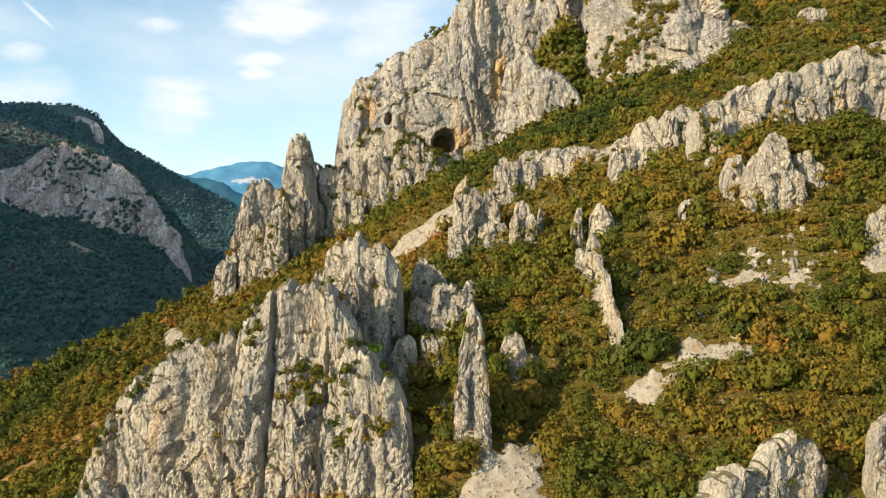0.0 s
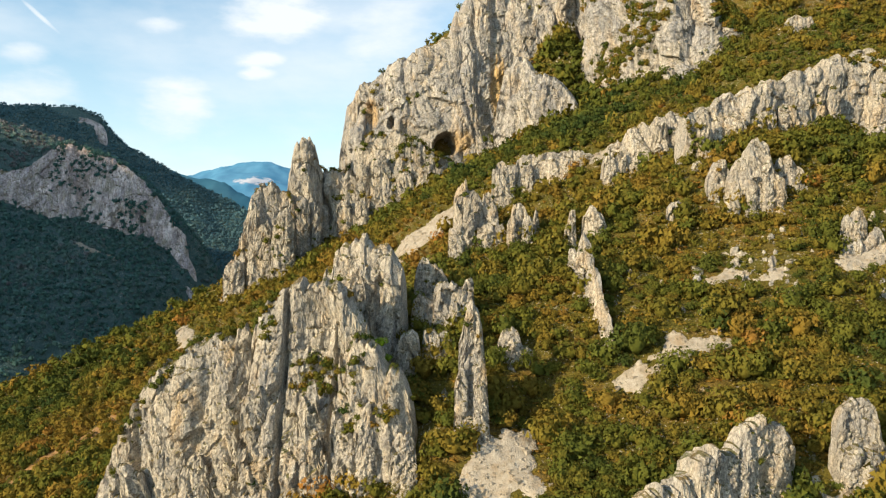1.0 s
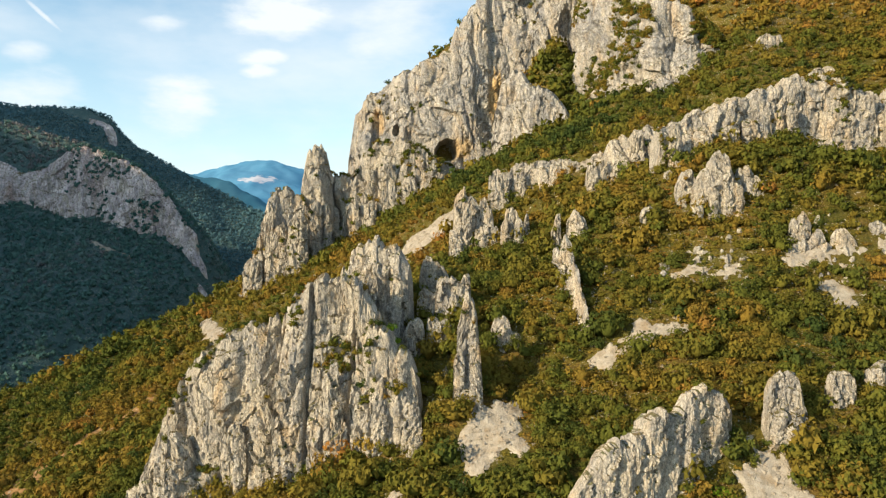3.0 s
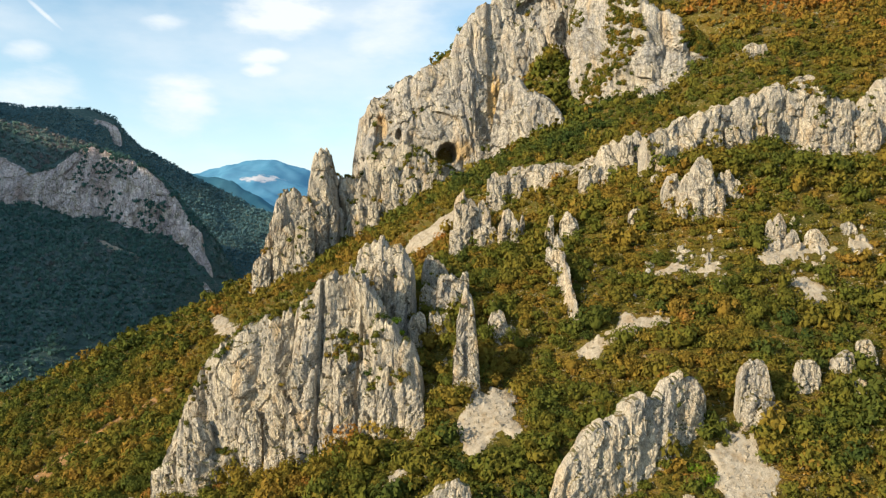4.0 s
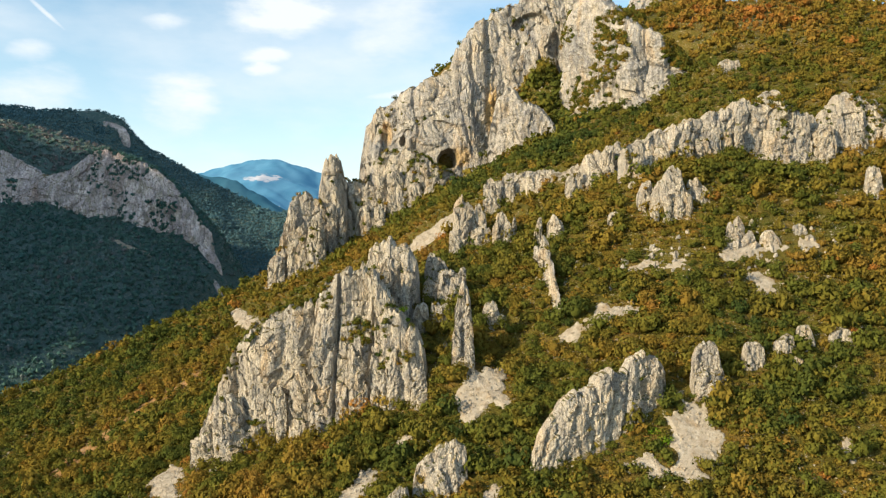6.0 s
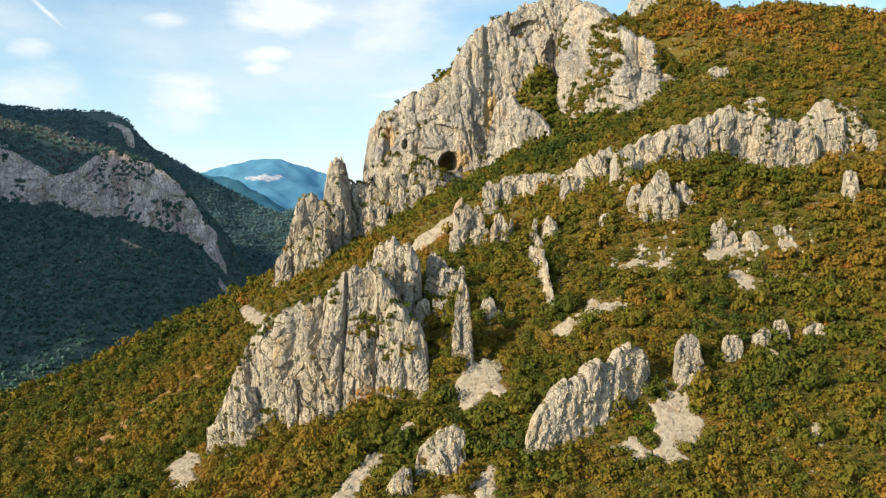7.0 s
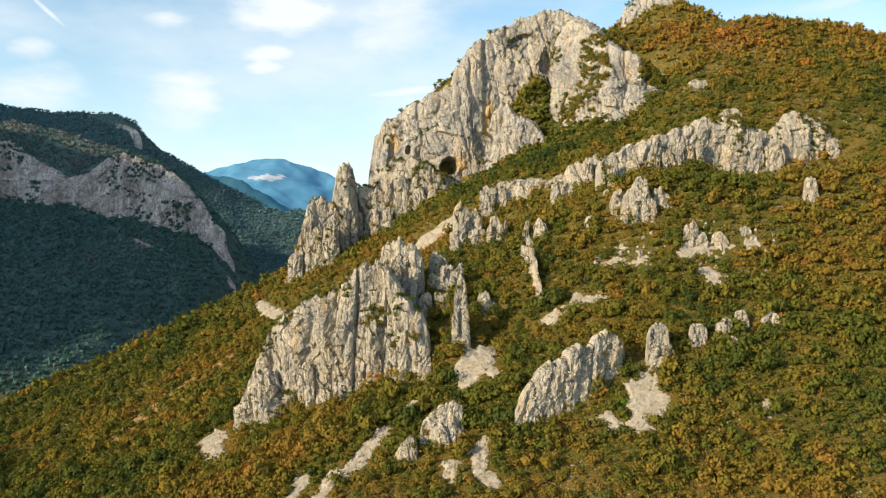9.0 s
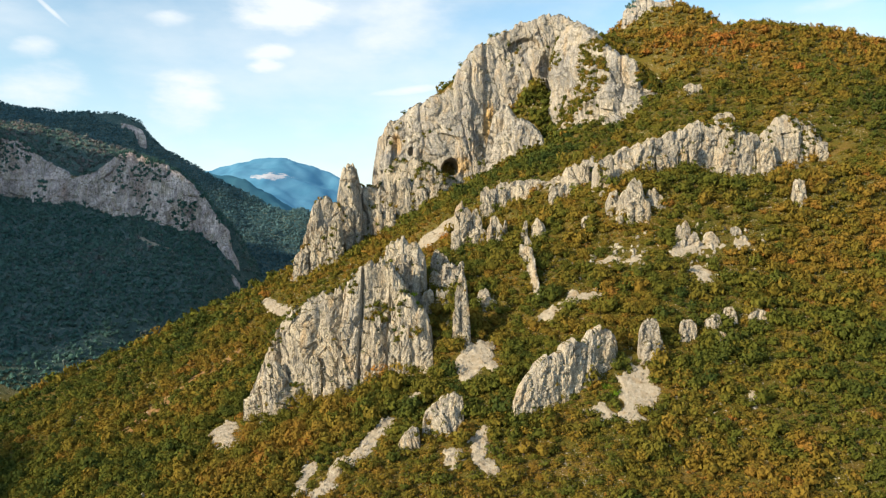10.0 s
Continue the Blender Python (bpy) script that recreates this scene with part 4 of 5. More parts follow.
crag("rock_outcrop", [(-1.4, 149.9, -34), (-0.4, 149.9, -31.5), (1, 149.9, -31.9), (2.1, 149.9, -35.1)], 4, 47, "small broken limestone outcrop in thin scrub")
crag("rock_outcrop", [(71.6, 203.4, 19.6), (72.9, 203.4, 24.7), (74.7, 203.4, 25.5), (76.4, 203.4, 19.6)], 4, 48, "small broken limestone outcrop in thin scrub")
crag("rock_outcrop", [(97.1, 194.2, 16.1), (98.8, 194.2, 20.7), (101.2, 194.2, 20.4), (103.3, 194.2, 16.5)], 4, 49, "small broken limestone outcrop in thin scrub")
crag("rock_outcrop", [(-1.4, 152, -36.1), (-0.7, 152, -32), (0.2, 152, -30.9), (1.2, 152, -32.4), (1.6, 152, -36.1)], 5, 50, "small broken limestone outcrop in thin scrub")
crag("rock_crest", [(-5.7, 161, -26.6), (-4.8, 161, -19.6), (-3.2, 161, -18.6), (-1.3, 161, -19.8), (0.5, 161, -18.6), (2, 161, -21.4), (2.7, 161, -26.6)], 5, 51, "broken ochre limestone face among shrubs beside the wall")
crag("rock_crest", [(-12.2, 159, -28.5), (-11.1, 159, -21.8), (-9.4, 159, -19.7), (-7.6, 159, -18.9), (-5.9, 159, -20.1), (-4.9, 159, -28)], 5, 52, "broken ochre limestone face among shrubs beside the wall")
crag("rock_outcrop", [(124.3, 176, 5), (125.1, 176, 7.4), (126.9, 176, 7.8), (128.7, 176, 6.7), (130, 176, 4.8)], 3, 53, "small broken limestone outcrop in thin scrub")
crag("rock_outcrop", [(133.5, 174, -3.1), (134.6, 174, 0.2), (136.4, 174, 1.3), (137.9, 174, 2), (139.1, 174, -0.2), (139.9, 174, -2.8)], 3, 61, "small broken limestone outcrop in thin scrub")
crag("rock_outcrop", [(121.7, 173, -4.1), (123.5, 173, -0.1), (126.1, 173, 0.8), (127.9, 173, 2), (129.1, 173, 4), (131, 173, 2), (132.2, 173, -3.8)], 3, 54, "small broken limestone outcrop in thin scrub")
crag("rock_outcrop", [(92.5, 177.5, 1), (94.5, 177.5, 3), (96.5, 177.5, 2.2), (98.5, 177.5, 3.8), (100.5, 177.5, 0.6)], 3, 55, "small broken limestone outcrop in thin scrub")
crag("rock_outcrop", [(70, 180.3, -4.5), (71.2, 180.3, -1.6), (73.2, 180.3, -0.9), (74.4, 180.3, -2), (76.4, 180.3, -0.9), (78, 180.3, -3.3)], 3, 56, "small broken limestone outcrop in thin scrub")
crag("rock_outcrop", [(74.5, 171.5, -10.9), (75.5, 171.5, -6.6), (77, 171.5, -8.9), (78.6, 171.5, -6.6), (79.9, 171.5, -10.5)], 3, 57, "small broken limestone outcrop in thin scrub")
crag("rock_outcrop", [(49, 177.1, -11), (50.2, 177.1, -8.6), (52.2, 177.1, -9), (53.3, 177.1, -7.7), (54.5, 177.1, -10.6)], 3, 58, "small broken limestone outcrop in thin scrub")
crag("rock_outcrop", [(93.1, 163, -12.6), (94.6, 163, -11), (96.5, 163, -10.6), (98.4, 163, -11.4), (99.9, 163, -12.7)], 3, 59, "small broken limestone outcrop in thin scrub")
crag("rock_slab", [(-17.3, 102.2, -69.9), (-15.3, 102.2, -65.1), (-12.6, 102.2, -62.7), (-10.2, 102.2, -61.9), (-8.7, 102.2, -66)], 5, 60, "low tilted limestone slab in the scrub")
crag("rock_crest", [(-8.8, 171, -18.3), (-7.5, 171, -13.2), (-5.7, 171, -11.4), (-3.3, 171, -12.5), (-0.6, 171, -11.6), (2.1, 171, -13.8), (4.8, 171, -12), (7.5, 171, -14.4), (9, 171, -19.9)], 6, 62, "broken ochre limestone face among shrubs beside the wall")
crag("rock_outcrop", [(120.4, 310, 90.9), (122.8, 310, 98.3), (126.2, 310, 101.1), (129.6, 310, 99.4), (132.5, 310, 100.5), (134.8, 310, 92.5)], 8, 63, "pale limestone outcrop on the autumn slope")
crag("rock_outcrop", [(136.9, 286, 86.6), (138.5, 286, 91.9), (141.8, 286, 94), (145, 286, 92.4), (148.2, 286, 93.4), (150.3, 286, 87.5)], 7, 64, "pale limestone outcrop on the autumn slope")
crag("rock_outcrop", [(110.7, 308, 83.6), (113, 308, 92.7), (116.4, 308, 96.1), (119.8, 308, 93.2), (122.7, 308, 90.4), (124.9, 308, 84.6)], 8, 65, "pale limestone outcrop on the autumn slope")

# ---- the cliffs across the valley ----
FAR_BAND = [(-720, 857, 152), (-650, 857, 148), (-594, 857, 140), (-560, 856, 112), (-520, 855, 92), (-490, 855, 98), (-471, 855, 112), (-446, 855, 124), (-420, 855, 116), (-393, 855, 106), (-372, 853, 93), (-356, 852, 81),
            (-342, 851, 64), (-326, 850, 43), (-312, 849, 26), (-300, 848, 10)]
crag("far_cliff", FAR_BAND, 40, 91, "long pinkish grey cliff band in shade across the valley", 1.3, HAZED_ROCK, (), 0.9, 26.0, 2.8, ((-424, 8, 30, 150, -5), (-545, 12, 30, 160, -4)), ledges=0.02, tops=0.2)
crag("far_cliff", [(-318, 846, 8), (-308, 842, 2), (-296, 838, -12), (-286, 835, -30)], 20, 92, "small grey cliff on the wooded spur", 1.2, HAZED_ROCK, (), 0.9, 10.0, 2.0, ledges=0)
crag("far_cliff", [(-312, 815, -48), (-300, 812, -40), (-288, 810, -42), (-276, 808, -56)], 16, 93, "small pale outcrop low on the wooded spur", 1.1, HAZED_ROCK, (), 0.9, 9.0, 2.0, ledges=0)
crag("far_cliff", [(-760, 1392, 240), (-740, 1390, 247), (-705, 1388, 252), (-676, 1387, 248), (-655, 1390, 238), (-642, 1393, 222)], 26, 94, "pale cliff below the summit of the far hill", 1.6, HAZED_ROCK, (), 0.8, 14.0, 2.4, ledges=0)
crag("far_crag", [(255, 958, 340), (275, 955, 358), (292, 955, 364), (310, 955, 356), (328, 955, 360), (345, 957, 346)], 30, 95,
     "rocky grey summit above the autumn slope", 1.4, CLIFF, (), 0.9, 12.0, 2.2, ledges=0.01)



# ---- scree ----
SCREES = [
    [(16.9, 142.8, 1.6), (15.8, 139.0, 4.4), (12.5, 134.0, 6.6), (8.9, 131.8, 5.2)],
    [(69.6, 117.0, 3.7), (68.2, 111.5, 6.4), (65.8, 106.0, 5.9), (63.1, 100.5, 2.3)],
    [(59.1, 150.5, 2.1), (54.6, 150.0, 2.6), (47.7, 149.2, 2.1), (42.6, 149.0, 1.9), (34.8, 146.0, 1.4)],
    [(1.8, 259.5, 5.0), (-4.4, 255.0, 8.0), (-12.0, 253.2, 8.0)],
    [(-117.8, 315.2, 2.9), (-106.1, 292.5, 2.7), (-92.6, 270.5, 3.2), (-80.5, 251.5, 2.5)],
    [(-22.6, 117.5, 2.1), (-25.6, 112.5, 3.4), (-29.6, 104.0, 2.3), (-36.9, 100.5, 3.5), (-40.5, 93.0, 3.0), (-42.5, 88.5, 2.6)],
    [(-47.9, 105.0, 1.8), (-49.8, 99.5, 2.3), (-50.0, 93.0, 2.2)],
    [(12.5, 101.5, 1.2), (10.4, 96.5, 1.9), (11.2, 91.5, 1.9), (16.5, 88.0, 2.6)],
    [(-95.3, 159.0, 4.3), (-90.2, 146.5, 3.4), (-84.4, 136.5, 2.6)],
    [(105.3, 157.5, 2.2), (106.4, 155.0, 3.3)],
    [(105.3, 104.5, 2.0), (105.3, 102.5, 2.7)],
    [(-1.0, 96.5, 1.9), (2.2, 93.5, 3.4)],
    [(-10.6, 127.0, 1.5), (-13.3, 122.5, 1.9)],
    [(50.7, 104.0, 1.8), (53.9, 102.5, 2.3)],
    [(39.4, 247.0, 2.9), (47.1, 248.8, 2.3), (58.2, 252.2, 1.6)],
    [(-394.0, 776.0, 2.5), (-374.0, 770.0, 5.0), (-352.0, 768.0, 3.0)],
    [(97.5, 167.0, 1.6), (106.0, 168.0, 2.2), (113.0, 169.0, 2.0), (121.0, 169.5, 1.6), (130.0, 170.5, 1.3)],
    [(66.0, 170.0, 0.8), (72.0, 171.0, 1.6), (77.0, 168.5, 1.3), (82.0, 166.0, 0.9)],
]


def scree_distance(x, y, pts):
    """How far inside (negative: outside) a strip of scree a place lies, in metres."""
    best = np.full(np.shape(x), -1e9)
    for (ax, ay, aw), (bx, by, bw) in zip(pts[:-1], pts[1:]):
        t = np.clip(((x - ax) * (bx - ax) + (y - ay) * (by - ay)) / ((bx - ax) ** 2 + (by - ay) ** 2), 0, 1)
        best = np.maximum(best, aw + (bw - aw) * t - np.hypot(x - ax - t * (bx - ax), y - ay - t * (by - ay)))
    return best


def scree_cover(x, y, pts, seed, ragged=3.2):
    """The same, with the ragged edge that the stones make."""
    return scree_distance(x, y, pts) + 0.15 + 0.75 * ragged * vnoise(x / 3.6, y / 3.6, 0, seed) + 1.3 * vnoise(x / 1.1, y / 1.1, 0, seed + 1)


def scree_material():
    m = Mat("pale_scree")
    col = m.ramp(m.noise(0.5, 6, 0.7), (0.3, (0.29, 0.25, 0.19)), (0.7, (0.49, 0.44, 0.365)))
    grain = m.cells(4.5)
    col = m.mix(0.5, col, m.ramp(grain.outputs["Distance"], (0.0, 0.62), (0.8, 0.3)), "OVERLAY")
    col = m.mix(m.ramp(m.noise(0.28, 5, 0.7), (0.52, 0.0), (0.68, 0.7)), col, (0.30, 0.22, 0.13))
    m.bump(m.maths("SUBTRACT", m.noise(1.1, 6, 0.7), grain.outputs["Distance"]), 0.22, 0.7)
    return m.done(col, 0.95, 0.1)


SCREE = scree_material()


def scree(pts, seed, material=SCREE, label="pale limestone scree lying on the slope", category="scree", stones=0.5, ragged=3.2):
    rng = np.random.default_rng(seed)
    p = np.array(pts)
    w = p[:, 2].max() + 2
    x0, x1, y0, y1 = p[:, 0].min() - w, p[:, 0].max() + w, p[:, 1].min() - w, p[:, 1].max() + w
    g = 0.5
    x, y = np.meshgrid(np.arange(x0, x1, g), np.arange(y0, y1, g))
    inside = scree_cover(x, y, pts, seed, ragged)
    z = height(x, y) + np.clip(inside * 0.6, -1.5, 0.45) + 0.3 * vnoise(x / 1.6, y / 1.6, 0, seed + 2)
    f = grid_faces(*x.shape)
    keep = (inside.ravel()[f] > -0.6).any(1)
    bed = mesh_object("scree", np.stack([x, y, z], -1).reshape(-1, 3), f[keep], material)
    tagged(bed, label, category, kind="stuff")
    # loose blocks, joined with the bed's thing as its coarse part
    n = int(keep.sum() * stones)
    k = rng.choice(np.nonzero(inside.ravel() > -0.2)[0], n)
    size = rng.gamma(1.1, 0.10, n) + 0.06
    cube = np.array([(a, b, c) for a in (-1, 1) for b in (-1, 1) for c in (-1, 1)], float)
    cf = np.array([(0, 1, 3, 2), (4, 6, 7, 5), (0, 4, 5, 1), (2, 3, 7, 6), (0, 2, 6, 4), (1, 5, 7, 3)])
    v = cube[None] * size[:, None, None] * rng.uniform(0.5, 1.1, (n, 8, 3))
    turn = rng.uniform(0, 6.28, n)
    c, s = np.cos(turn)[:, None], np.sin(turn)[:, None]
    v = np.stack([v[..., 0] * c - v[..., 1] * s + x.ravel()[k][:, None], v[..., 0] * s + v[..., 1] * c + y.ravel()[k][:, None],
                  v[..., 2] * 0.7 + z.ravel()[k][:, None]], -1)
    blocks = mesh_object("loose_stones", v.reshape(-1, 3), (cf[None] + (np.arange(n) * 8)[:, None, None]).reshape(-1, 4), SCREE, False)
    tagged(blocks, kind="stuff")
    blocks.parent = bed


for k, strip in enumerate(SCREES):
    scree(strip, 100 + k)


def earth_material():
    m = Mat("bare_brown_earth")
    m.bump(m.noise(1.2, 7, 0.7), 0.4, 0.7)
    return m.done(m.ramp(m.noise(0.6, 7, 0.7), (0.3, (0.16, 0.09, 0.035)), (0.6, (0.30, 0.18, 0.08)), (0.75, (0.40, 0.31, 0.20))), 0.95, 0.1)


EARTH = earth_material()
EARTHS = [[(-152.0, 195.0, 4.5), (-143.0, 206.0, 6.0), (-134.0, 222.0, 4.0), (-126.0, 236.0, 2.5)], [(-122.0, 228.0, 2.2), (-112.0, 240.0, 2.6)]]
for k, strip in enumerate(EARTHS):
    scree(strip, 150 + k, EARTH, "bare brown earth with a few stones", "bare earth", 0.03, 5.0)

# ---- scrub ----
def clear_of_rock(x, y, share=0.62):
    ok = np.ones(len(x), bool)
    for (line,) in FOOTPRINTS:
        reach = line[:, 2].max() + 2
        lo, hi = line[:, :2].min(0) - reach, line[:, :2].max(0) + reach
        m = np.nonzero((x > lo[0]) & (x < hi[0]) & (y > lo[1]) & (y < hi[1]) & ok)[0]
        if len(m):
            d = np.hypot(x[m, None] - line[None, :, 0], y[m, None] - line[None, :, 1]) - line[None, :, 2] * share
            ok[m[d.min(1) < 0]] = False
    return ok


def jittered(x0, x1, y0, y1, gap, rng):
    x, y = np.meshgrid(np.arange(x0, x1, gap), np.arange(y0, y1, gap))
    return (x + rng.uniform(-0.5, 0.5, x.shape) * gap).ravel(), (y + rng.uniform(-0.5, 0.5, x.shape) * gap).ravel()


def autumn(x, y, z, rng):
    """How far each bush has turned, 0 green to 1 red: in drifts, more on the high slopes."""
    drift = 0.385 - 0.10 * bump_at(x, y, 25, 172, 38, 28) + 0.10 * bump_at(x, y, 75, 92, 60, 28) - 0.05 * step(-50, -90, x) - 0.13 * bump_at(x, y, 45, 335, 50, 50) + 0.22 * fbm(x / 45, y / 45, 0, 41, 3) + 0.15 * vnoise(x / 8, y / 8, 0, 47) + 0.19 * step(75, 140, z) * step(60, 140, x)
    return np.clip(drift + rng.normal(0, 0.085, len(x)) + 0.25 * (rng.uniform(0, 1, len(x)) > 0.985), 0.02, 0.98)


def lower_crest(x):
    return np.where(x > 30, 1100, np.interp(x, [-600, -113, 60], [195, 375, 585]))


def bareness(x, y):
    """Thin, stony ground: in patches, most of all on the broken slope in the middle and low on the flank."""
    stony = 0.32 * bump_at(x, y, 95, 176, 34, 20) + 0.3 * bump_at(x, y, 112, 172, 18, 8) + 0.3 * bump_at(x, y, 75, 171, 13, 9) + 0.2 * bump_at(x, y, 55, 168, 22, 14) + 0.3 * bump_at(x, y, -100, 135, 26, 22) + 0.4 * bump_at(x, y, -144, 203, 10, 20)
    return 0.55 * fbm(x / 11, y / 11, 0, 51, 3) + 1.35 * stony


def boulders():
    """Loose blocks of limestone that show where the scrub is thin."""
    rng = np.random.default_rng(9)
    shapes = []
    for k in range(7):
        bm = bmesh.new()
        bmesh.ops.create_icosphere(bm, subdivisions=2, radius=1)
        cuts = [(Vector(rng.normal(0, 1, 3)).normalized(), rng.uniform(0.5, 0.8)) for _ in range(9)]
        for v in bm.verts:
            c = v.co
            for way, far in cuts:
                over = c.dot(way) - far
                c = c - way * max(over, 0)
            r = 1 + 0.22 * float(vnoise(c.x * 1.3, c.y * 1.3, c.z * 0.9, 200 + k)) + 0.18 * float(vnoise(c.x * 3.2, c.y * 3.2, c.z * 2, 210 + k))
            v.co = Vector((c.x * r * 0.8, c.y * r * 0.7, (c.z * r + 0.2) * (0.9 + 0.25 * (k % 3))))
        me = bpy.data.meshes.new("boulder")
        bm.to_mesh(me)
        bm.free()
        me.materials.append(ROCK)
        shapes.append(me)
    x, y = jittered(-130, 160, 80, 300, 3.0, rng)
    ok = (bareness(x, y) > 0.56 + rng.uniform(0, 0.6, len(x))) & clear_of_rock(x, y) & (np.abs(x) < 0.6 * (y + 150))
    for px, py in list(zip(x[ok], y[ok]))[:290]:
        s = rng.gamma(2.0, 0.34) + 0.35
        ob = new("boulder", shapes[rng.integers(0, len(shapes))])
        ob.matrix_world = pose(px, py, float(height(px, py)) - 0.25 * s, rng.uniform(-14, 14), rng.uniform(-14, 14), rng.uniform(0, 360)) @ Matrix.Diagonal((s, s, s * rng.uniform(0.7, 1.3), 1))
        tagged(ob, "pale limestone boulder lying among the shrubs", "boulder", "boulders on the slope")


def single_shrubs(templates, x, y, z, size, rng, leaf=None, label="leafy olive and rust autumn shrub rooted in the slope"):
    """The nearest bushes, each a thing with its stems and its crown."""
    bark = Mat("grey_brown_bark")
    bark_mat = bark.done(bark.ramp(bark.noise((9.0, 9.0, 2.0), 4), (0.35, (0.08, 0.06, 0.045)), (0.65, (0.17, 0.13, 0.10))), 0.95, 0.1)
    stem = bmesh.new()
    for k in range(4):
        a = k * 1.7
        lean = Matrix.Rotation(0.45, 4, Vector((math.cos(a), math.sin(a), 0))) @ Matrix.Translation((0, 0, 0.4))
        bmesh.ops.create_cone(stem, segments=5, radius1=0.06, radius2=0.025, depth=0.9, matrix=lean)
    stem_mesh = bpy.data.meshes.new("stems")
    stem.to_mesh(stem_mesh)
    stem.free()
    stem_mesh.materials.append(bark_mat)
    crowns = []
    for tv, tf, tn in templates:
        ob = mesh_object("crown", tv, tf, leaf or LEAVES_ONE)
        crown_normals(ob.data, tn)
        crowns.append(ob.data)
        bpy.data.objects.remove(ob)
    for k in range(len(x)):
        base = new("shrub")
        crown, stems = new("crown", crowns[k % len(crowns)]), new("stems", stem_mesh)
        crown.parent = stems.parent = base
        base.matrix_world = pose(x[k], y[k], z[k] - 0.15, 0, 0, rng.uniform(0, 360)) @ Matrix.Diagonal((size[k], size[k], size[k] * rng.uniform(0.85, 1.3), 1))
        tagged(base, label, "shrub", "shrubs low on the slope")


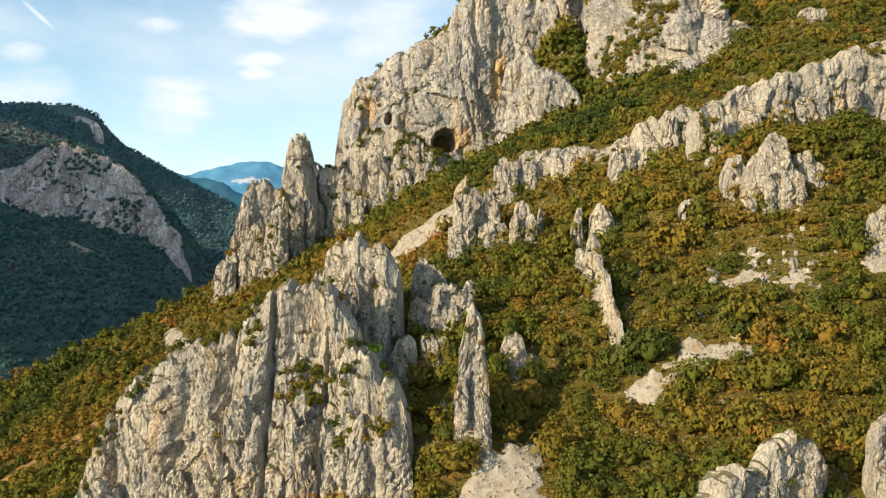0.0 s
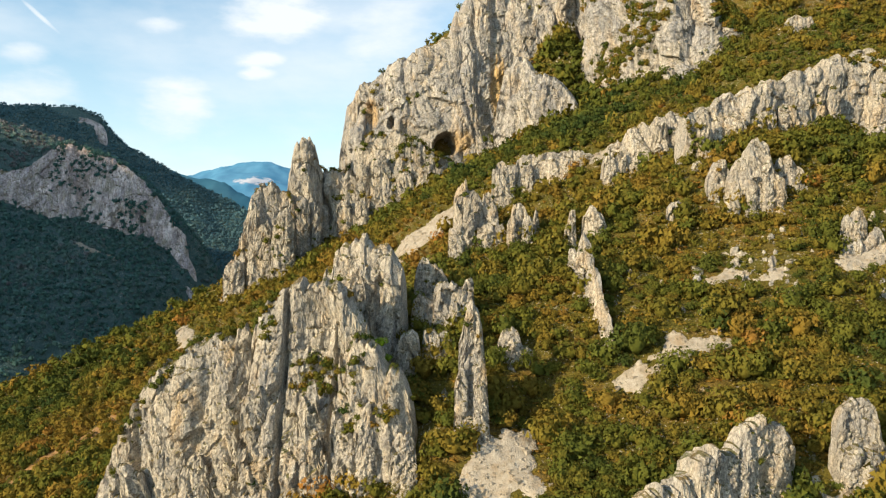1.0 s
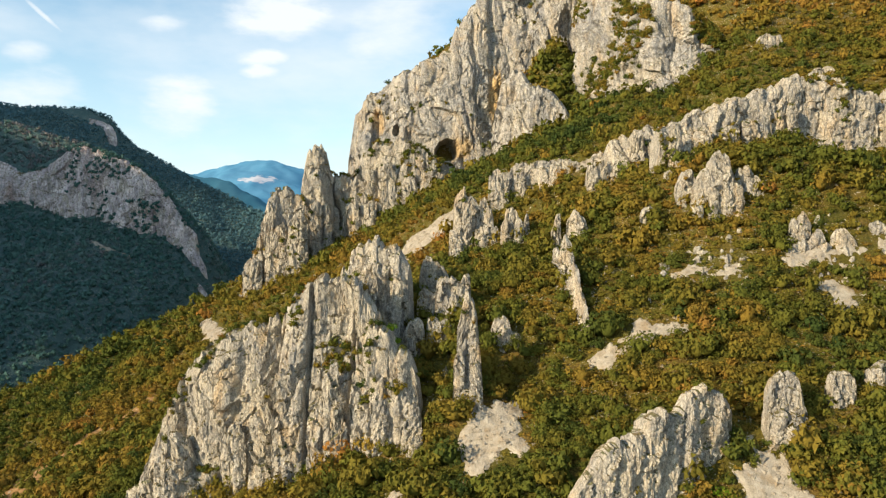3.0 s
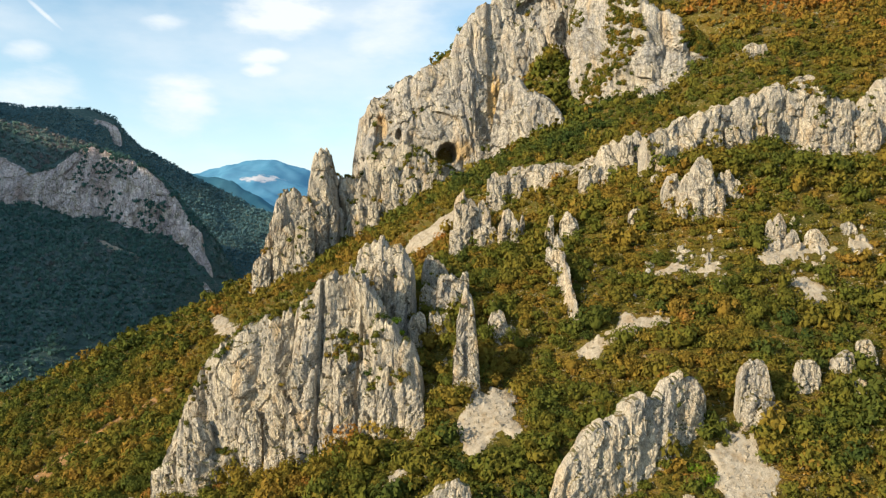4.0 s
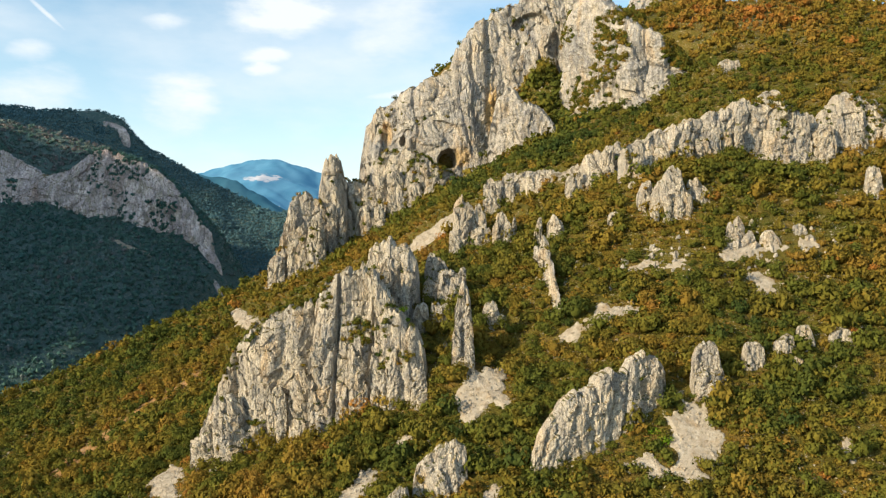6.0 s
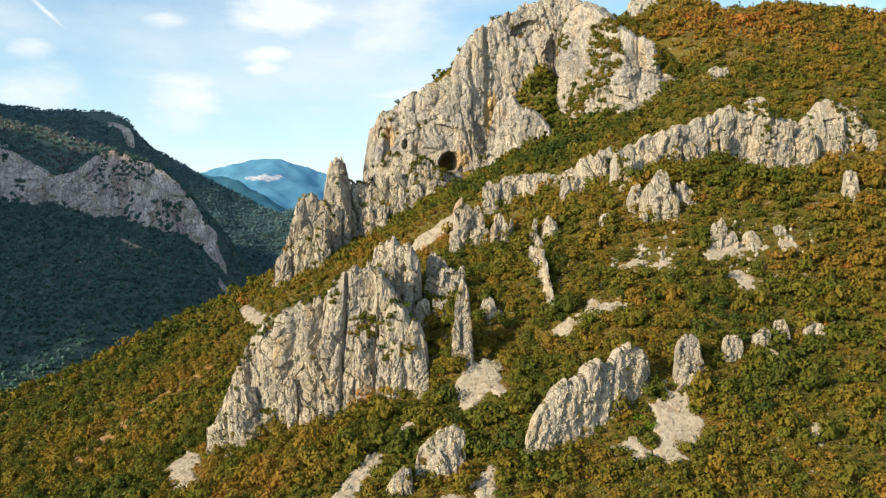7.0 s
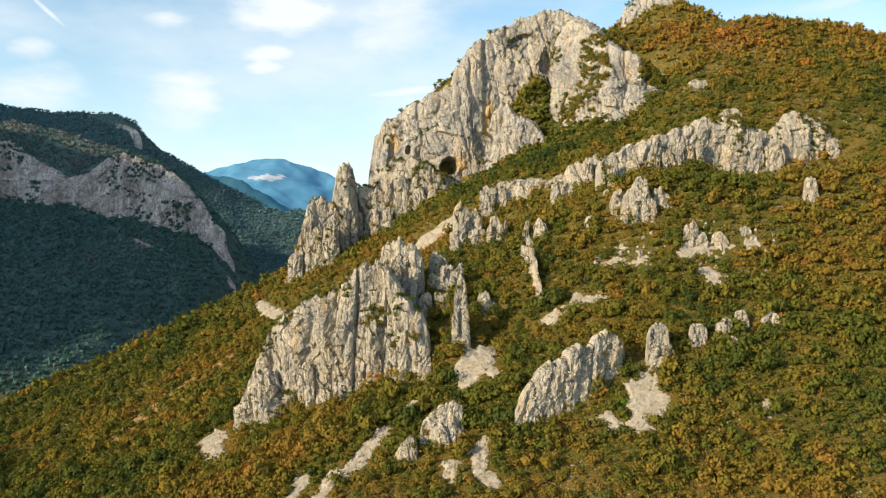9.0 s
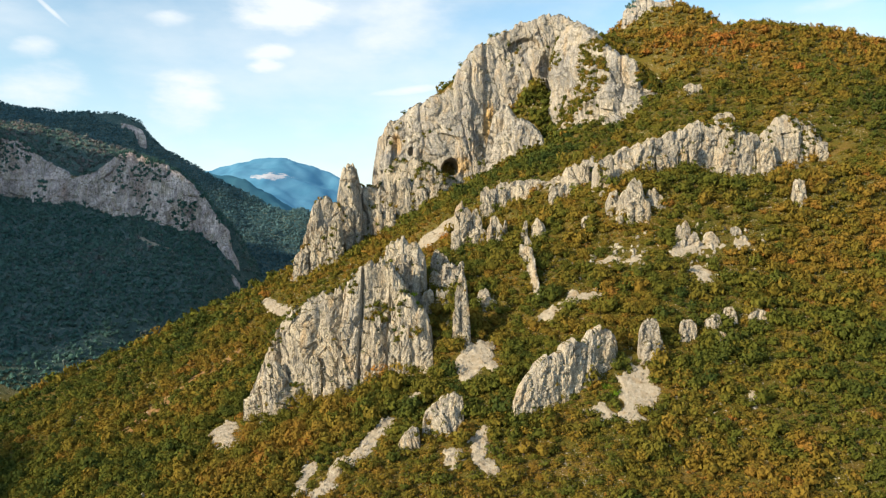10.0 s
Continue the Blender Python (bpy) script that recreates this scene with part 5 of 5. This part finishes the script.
def scrub():
    rng = np.random.default_rng(5)
    fine_t = [bush_shape(rng, 210, 0.10, 0.85, True) for _ in range(10)]
    even_t = [bush_shape(rng, 110, 0.135) for _ in range(10)]
    tuft_t = [bush_shape(rng, 12, 0.28, 0.5) for _ in range(5)]
    mid_t = [bush_shape(rng, 80, 0.155) for _ in range(10)]
    far_t = [bush_shape(rng, 42, 0.205) for _ in range(8)]
    wood_t = [bush_shape(rng, 9, 0.44, 1.0) for _ in range(6)]
    high_t = [bush_shape(rng, 18, 0.30) for _ in range(6)]
    bands = ((66, 118, 2.35, even_t), (118, 215, 2.45, even_t), (215, 300, 2.75, mid_t), (300, 470, 3.5, far_t), (470, 1050, 7.4, high_t))
    for band, (y0, y1, gap, shapes) in enumerate(bands):
        x, y = jittered(-330, 560, y0, y1, gap, rng)
        if band == 3:
            more = jittered(34, 112, 318, 382, 2.6, rng)
            x, y = np.r_[x, more[0]], np.r_[y, more[1]]
        view = (np.abs(x) < 0.625 * (y + 152) + 4) & ((band < 4) | (x > 90)) & ((y < 415) | (x > 60))
        x, y = x[view], y[view]
        z = height(x, y)
        steep = np.hypot(height(x + 1, y) - z, height(x, y + 1) - z)
        bare = bareness(x, y)
        ok = (steep < np.where(y > 340, 9.0, 2.4)) & clear_of_rock(x, y) & (bare < 0.82 + rng.uniform(-0.1, 0.3, len(x))) & (z > -150) & (y < lower_crest(x) + 25)
        for k, strip in enumerate(SCREES):
            ok &= scree_cover(x, y, strip, 100 + k) < -1.1 + 0.9 * (rng.uniform(0, 1, len(x)) > 0.7)
        for k, strip in enumerate(EARTHS):
            ok &= (scree_cover(x, y, strip, 150 + k, 5.0) < 0) | (rng.uniform(0, 1, len(x)) > 0.75)
        x, y, z, bare = x[ok], y[ok], z[ok], bare[ok]
        size = np.clip(rng.gamma(4.6, 0.40, len(x)), 0.85, 3.9) * (1 + 0.25 * vnoise(x / 20, y / 20, 0, 57)) * np.where(bare > 0.5, 0.7, 1.0)
        size = size * (1 + 0.45 * bump_at(x, y, 50, 365, 40, 40))
        if band < 2:
            size = size * (1.27 if band else 1.12)
        if band >= 3:
            size = size * (1.18 if band == 3 else 2.0)
        if band == 0:
            one = np.nonzero((y > 76) & (y < 96) & (x > -32) & (x < 56))[0][:290]
            single_shrubs(fine_t, x[one], y[one], z[one], size[one], rng)
            gx, gy = np.array([57.0, 59.5, 58.5, 56.0]), np.array([108.0, 109.0, 111.5, 112.0])
            single_shrubs(fine_t, gx, gy, height(gx, gy), np.array([2.0, 2.4, 2.2, 1.8]), rng, GREEN, "fresh bright green shrub beside the pale scree")
            gx, gy, gz = np.array([-15.6, -13.9, -12.2]), np.array([147.5, 147.0, 146.4]), np.array([-20.4, -21.0, -24.0])
            single_shrubs(fine_t, gx, gy, gz, np.array([1.5, 1.9, 1.6]), rng, GREEN, "fresh bright green shrub on a ledge of the rock wall")
            rest = np.setdiff1d(np.arange(len(x)), one)
            x, y, z, size = x[rest], y[rest], z[rest], size[rest]
        tint = autumn(x, y, z, rng)
        if band == 2:
            e = np.concatenate(LEDGES)
            e = e[e[:, 1] < 520]
            x, y, z = np.r_[x, e[:, 0]], np.r_[y, e[:, 1]], np.r_[z, e[:, 2] - 0.2]
            size = np.r_[size, rng.uniform(0.5, 1.6, len(e)) * np.where(e[:, 1] > 300, 1.6, 1.0)]
            tint = np.r_[tint, np.clip(rng.normal(0.33, 0.15, len(e)), 0, 0.9)]
        if band == 1:
            near = (y > 124) & (y < 186) & (np.abs(x) < 0.62 * y + 6)
            ob = scatter("scrub", fine_t, x[near], y[near], z[near] - 0.2, size[near], rng.uniform(0.95, 1.6, near.sum()), tint[near], rng, LEAVES)
            tagged(ob, "dense olive-green and brown autumn scrub among the crags", "shrubs", kind="stuff")
            gx, gy = jittered(-135, 140, 72, 215, 1.95, rng)
            keep = (np.abs(gx) < np.maximum(0.62 * gy + 4, 105)) & clear_of_rock(gx, gy)
            for k, strip in enumerate(SCREES):
                keep &= scree_cover(gx, gy, strip, 100 + k) < -0.2
            gx, gy = gx[keep], gy[keep]
            ob = scatter("low_growth", tuft_t, gx, gy, height(gx, gy) - 0.15, rng.uniform(0.9, 1.7, len(gx)), rng.uniform(0.5, 1.1, len(gx)),
                         np.clip(autumn(gx, gy, height(gx, gy), rng) + 0.12, 0, 0.95), rng, LEAVES)
            tagged(ob, "low brown and olive undergrowth between the shrubs", "undergrowth", kind="stuff")
            x, y, z, size, tint = x[~near], y[~near], z[~near], size[~near], tint[~near]
        ob = scatter("scrub", shapes, x, y, z - 0.2, size, rng.uniform(0.95, 1.7, len(x)), tint, rng, LEAVES)
        tagged(ob, "dense green and rust-coloured autumn scrub on the slope", "shrubs", kind="stuff")
    # woods on the far hills, their leaf colours lifted and blued for air haze
    x, y = jittered(-1000, 60, 480, 1460, 5.6, rng)
    view = (np.abs(x) < 0.64 * (y + 165)) & (x < -0.10 * y)
    x, y = x[view], y[view]
    z = height(x, y)
    steep = np.hypot(height(x + 2, y) - z, height(x, y + 2) - z) / 2
    ok = (steep < 3.4 + 0.35 * vnoise(x / 25, y / 25, 0, 63)) & (y > lower_crest(x) + 40) & clear_of_rock(x, y, 0.8)
    ok &= scree_distance(x, y, SCREES[-3]) < 0
    x, y, z = x[ok], y[ok], z[ok]
    e = np.concatenate(LEDGES)
    e = e[e[:, 1] > 520]
    x, y, z = np.r_[x, e[:, 0]], np.r_[y, e[:, 1]], np.r_[z, e[:, 2]]
    size = rng.uniform(2.0, 3.9, len(x))
    tint = np.clip(0.36 + 0.24 * step(858, 872, y) * step(1000, 940, y) * step(-380, -430, x) + 0.25 * fbm(x / 70, y / 70, 0, 67, 3) + rng.normal(0, 0.14, len(x)), 0, 1)
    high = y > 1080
    for m, leaf, label in ((~high, HAZED_FOREST, "dark green mixed woods in shade across the valley, haze painted in"), (high, HAZED_HILL_WOODS, "dark woods on the far hill, painted bluish for haze")):
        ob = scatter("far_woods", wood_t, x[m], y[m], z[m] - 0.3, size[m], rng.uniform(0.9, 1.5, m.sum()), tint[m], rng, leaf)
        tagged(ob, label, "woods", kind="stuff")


boulders()
scrub()


# ---- far mountain and ridge, air haze put into their colour ----
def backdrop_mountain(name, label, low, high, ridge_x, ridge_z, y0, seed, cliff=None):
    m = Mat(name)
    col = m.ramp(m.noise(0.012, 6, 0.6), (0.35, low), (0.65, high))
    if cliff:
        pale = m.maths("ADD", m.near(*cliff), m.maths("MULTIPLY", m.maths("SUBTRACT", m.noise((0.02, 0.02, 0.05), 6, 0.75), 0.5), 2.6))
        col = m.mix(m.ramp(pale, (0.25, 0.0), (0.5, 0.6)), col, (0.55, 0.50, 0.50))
    # blue base colour and a faint glow stand in for air haze
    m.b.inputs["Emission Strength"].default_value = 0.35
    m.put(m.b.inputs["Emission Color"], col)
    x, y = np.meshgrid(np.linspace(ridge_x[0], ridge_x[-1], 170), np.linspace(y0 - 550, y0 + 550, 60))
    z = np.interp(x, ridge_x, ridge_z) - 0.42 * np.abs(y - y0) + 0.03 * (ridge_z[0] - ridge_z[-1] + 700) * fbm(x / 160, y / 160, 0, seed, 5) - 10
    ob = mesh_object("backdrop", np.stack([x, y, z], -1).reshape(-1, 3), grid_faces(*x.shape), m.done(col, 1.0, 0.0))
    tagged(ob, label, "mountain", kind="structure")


backdrop_mountain("hazed_far_mountain", "distant mountain painted haze blue, with a pale cliff band", (0.055, 0.165, 0.27), (0.078, 0.20, 0.31),
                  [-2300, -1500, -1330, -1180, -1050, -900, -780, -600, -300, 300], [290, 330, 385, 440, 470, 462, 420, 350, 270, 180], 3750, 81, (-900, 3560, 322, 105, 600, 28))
backdrop_mountain("hazed_far_ridge", "distant wooded ridge painted haze teal before the far mountain", (0.025, 0.085, 0.13), (0.04, 0.11, 0.155),
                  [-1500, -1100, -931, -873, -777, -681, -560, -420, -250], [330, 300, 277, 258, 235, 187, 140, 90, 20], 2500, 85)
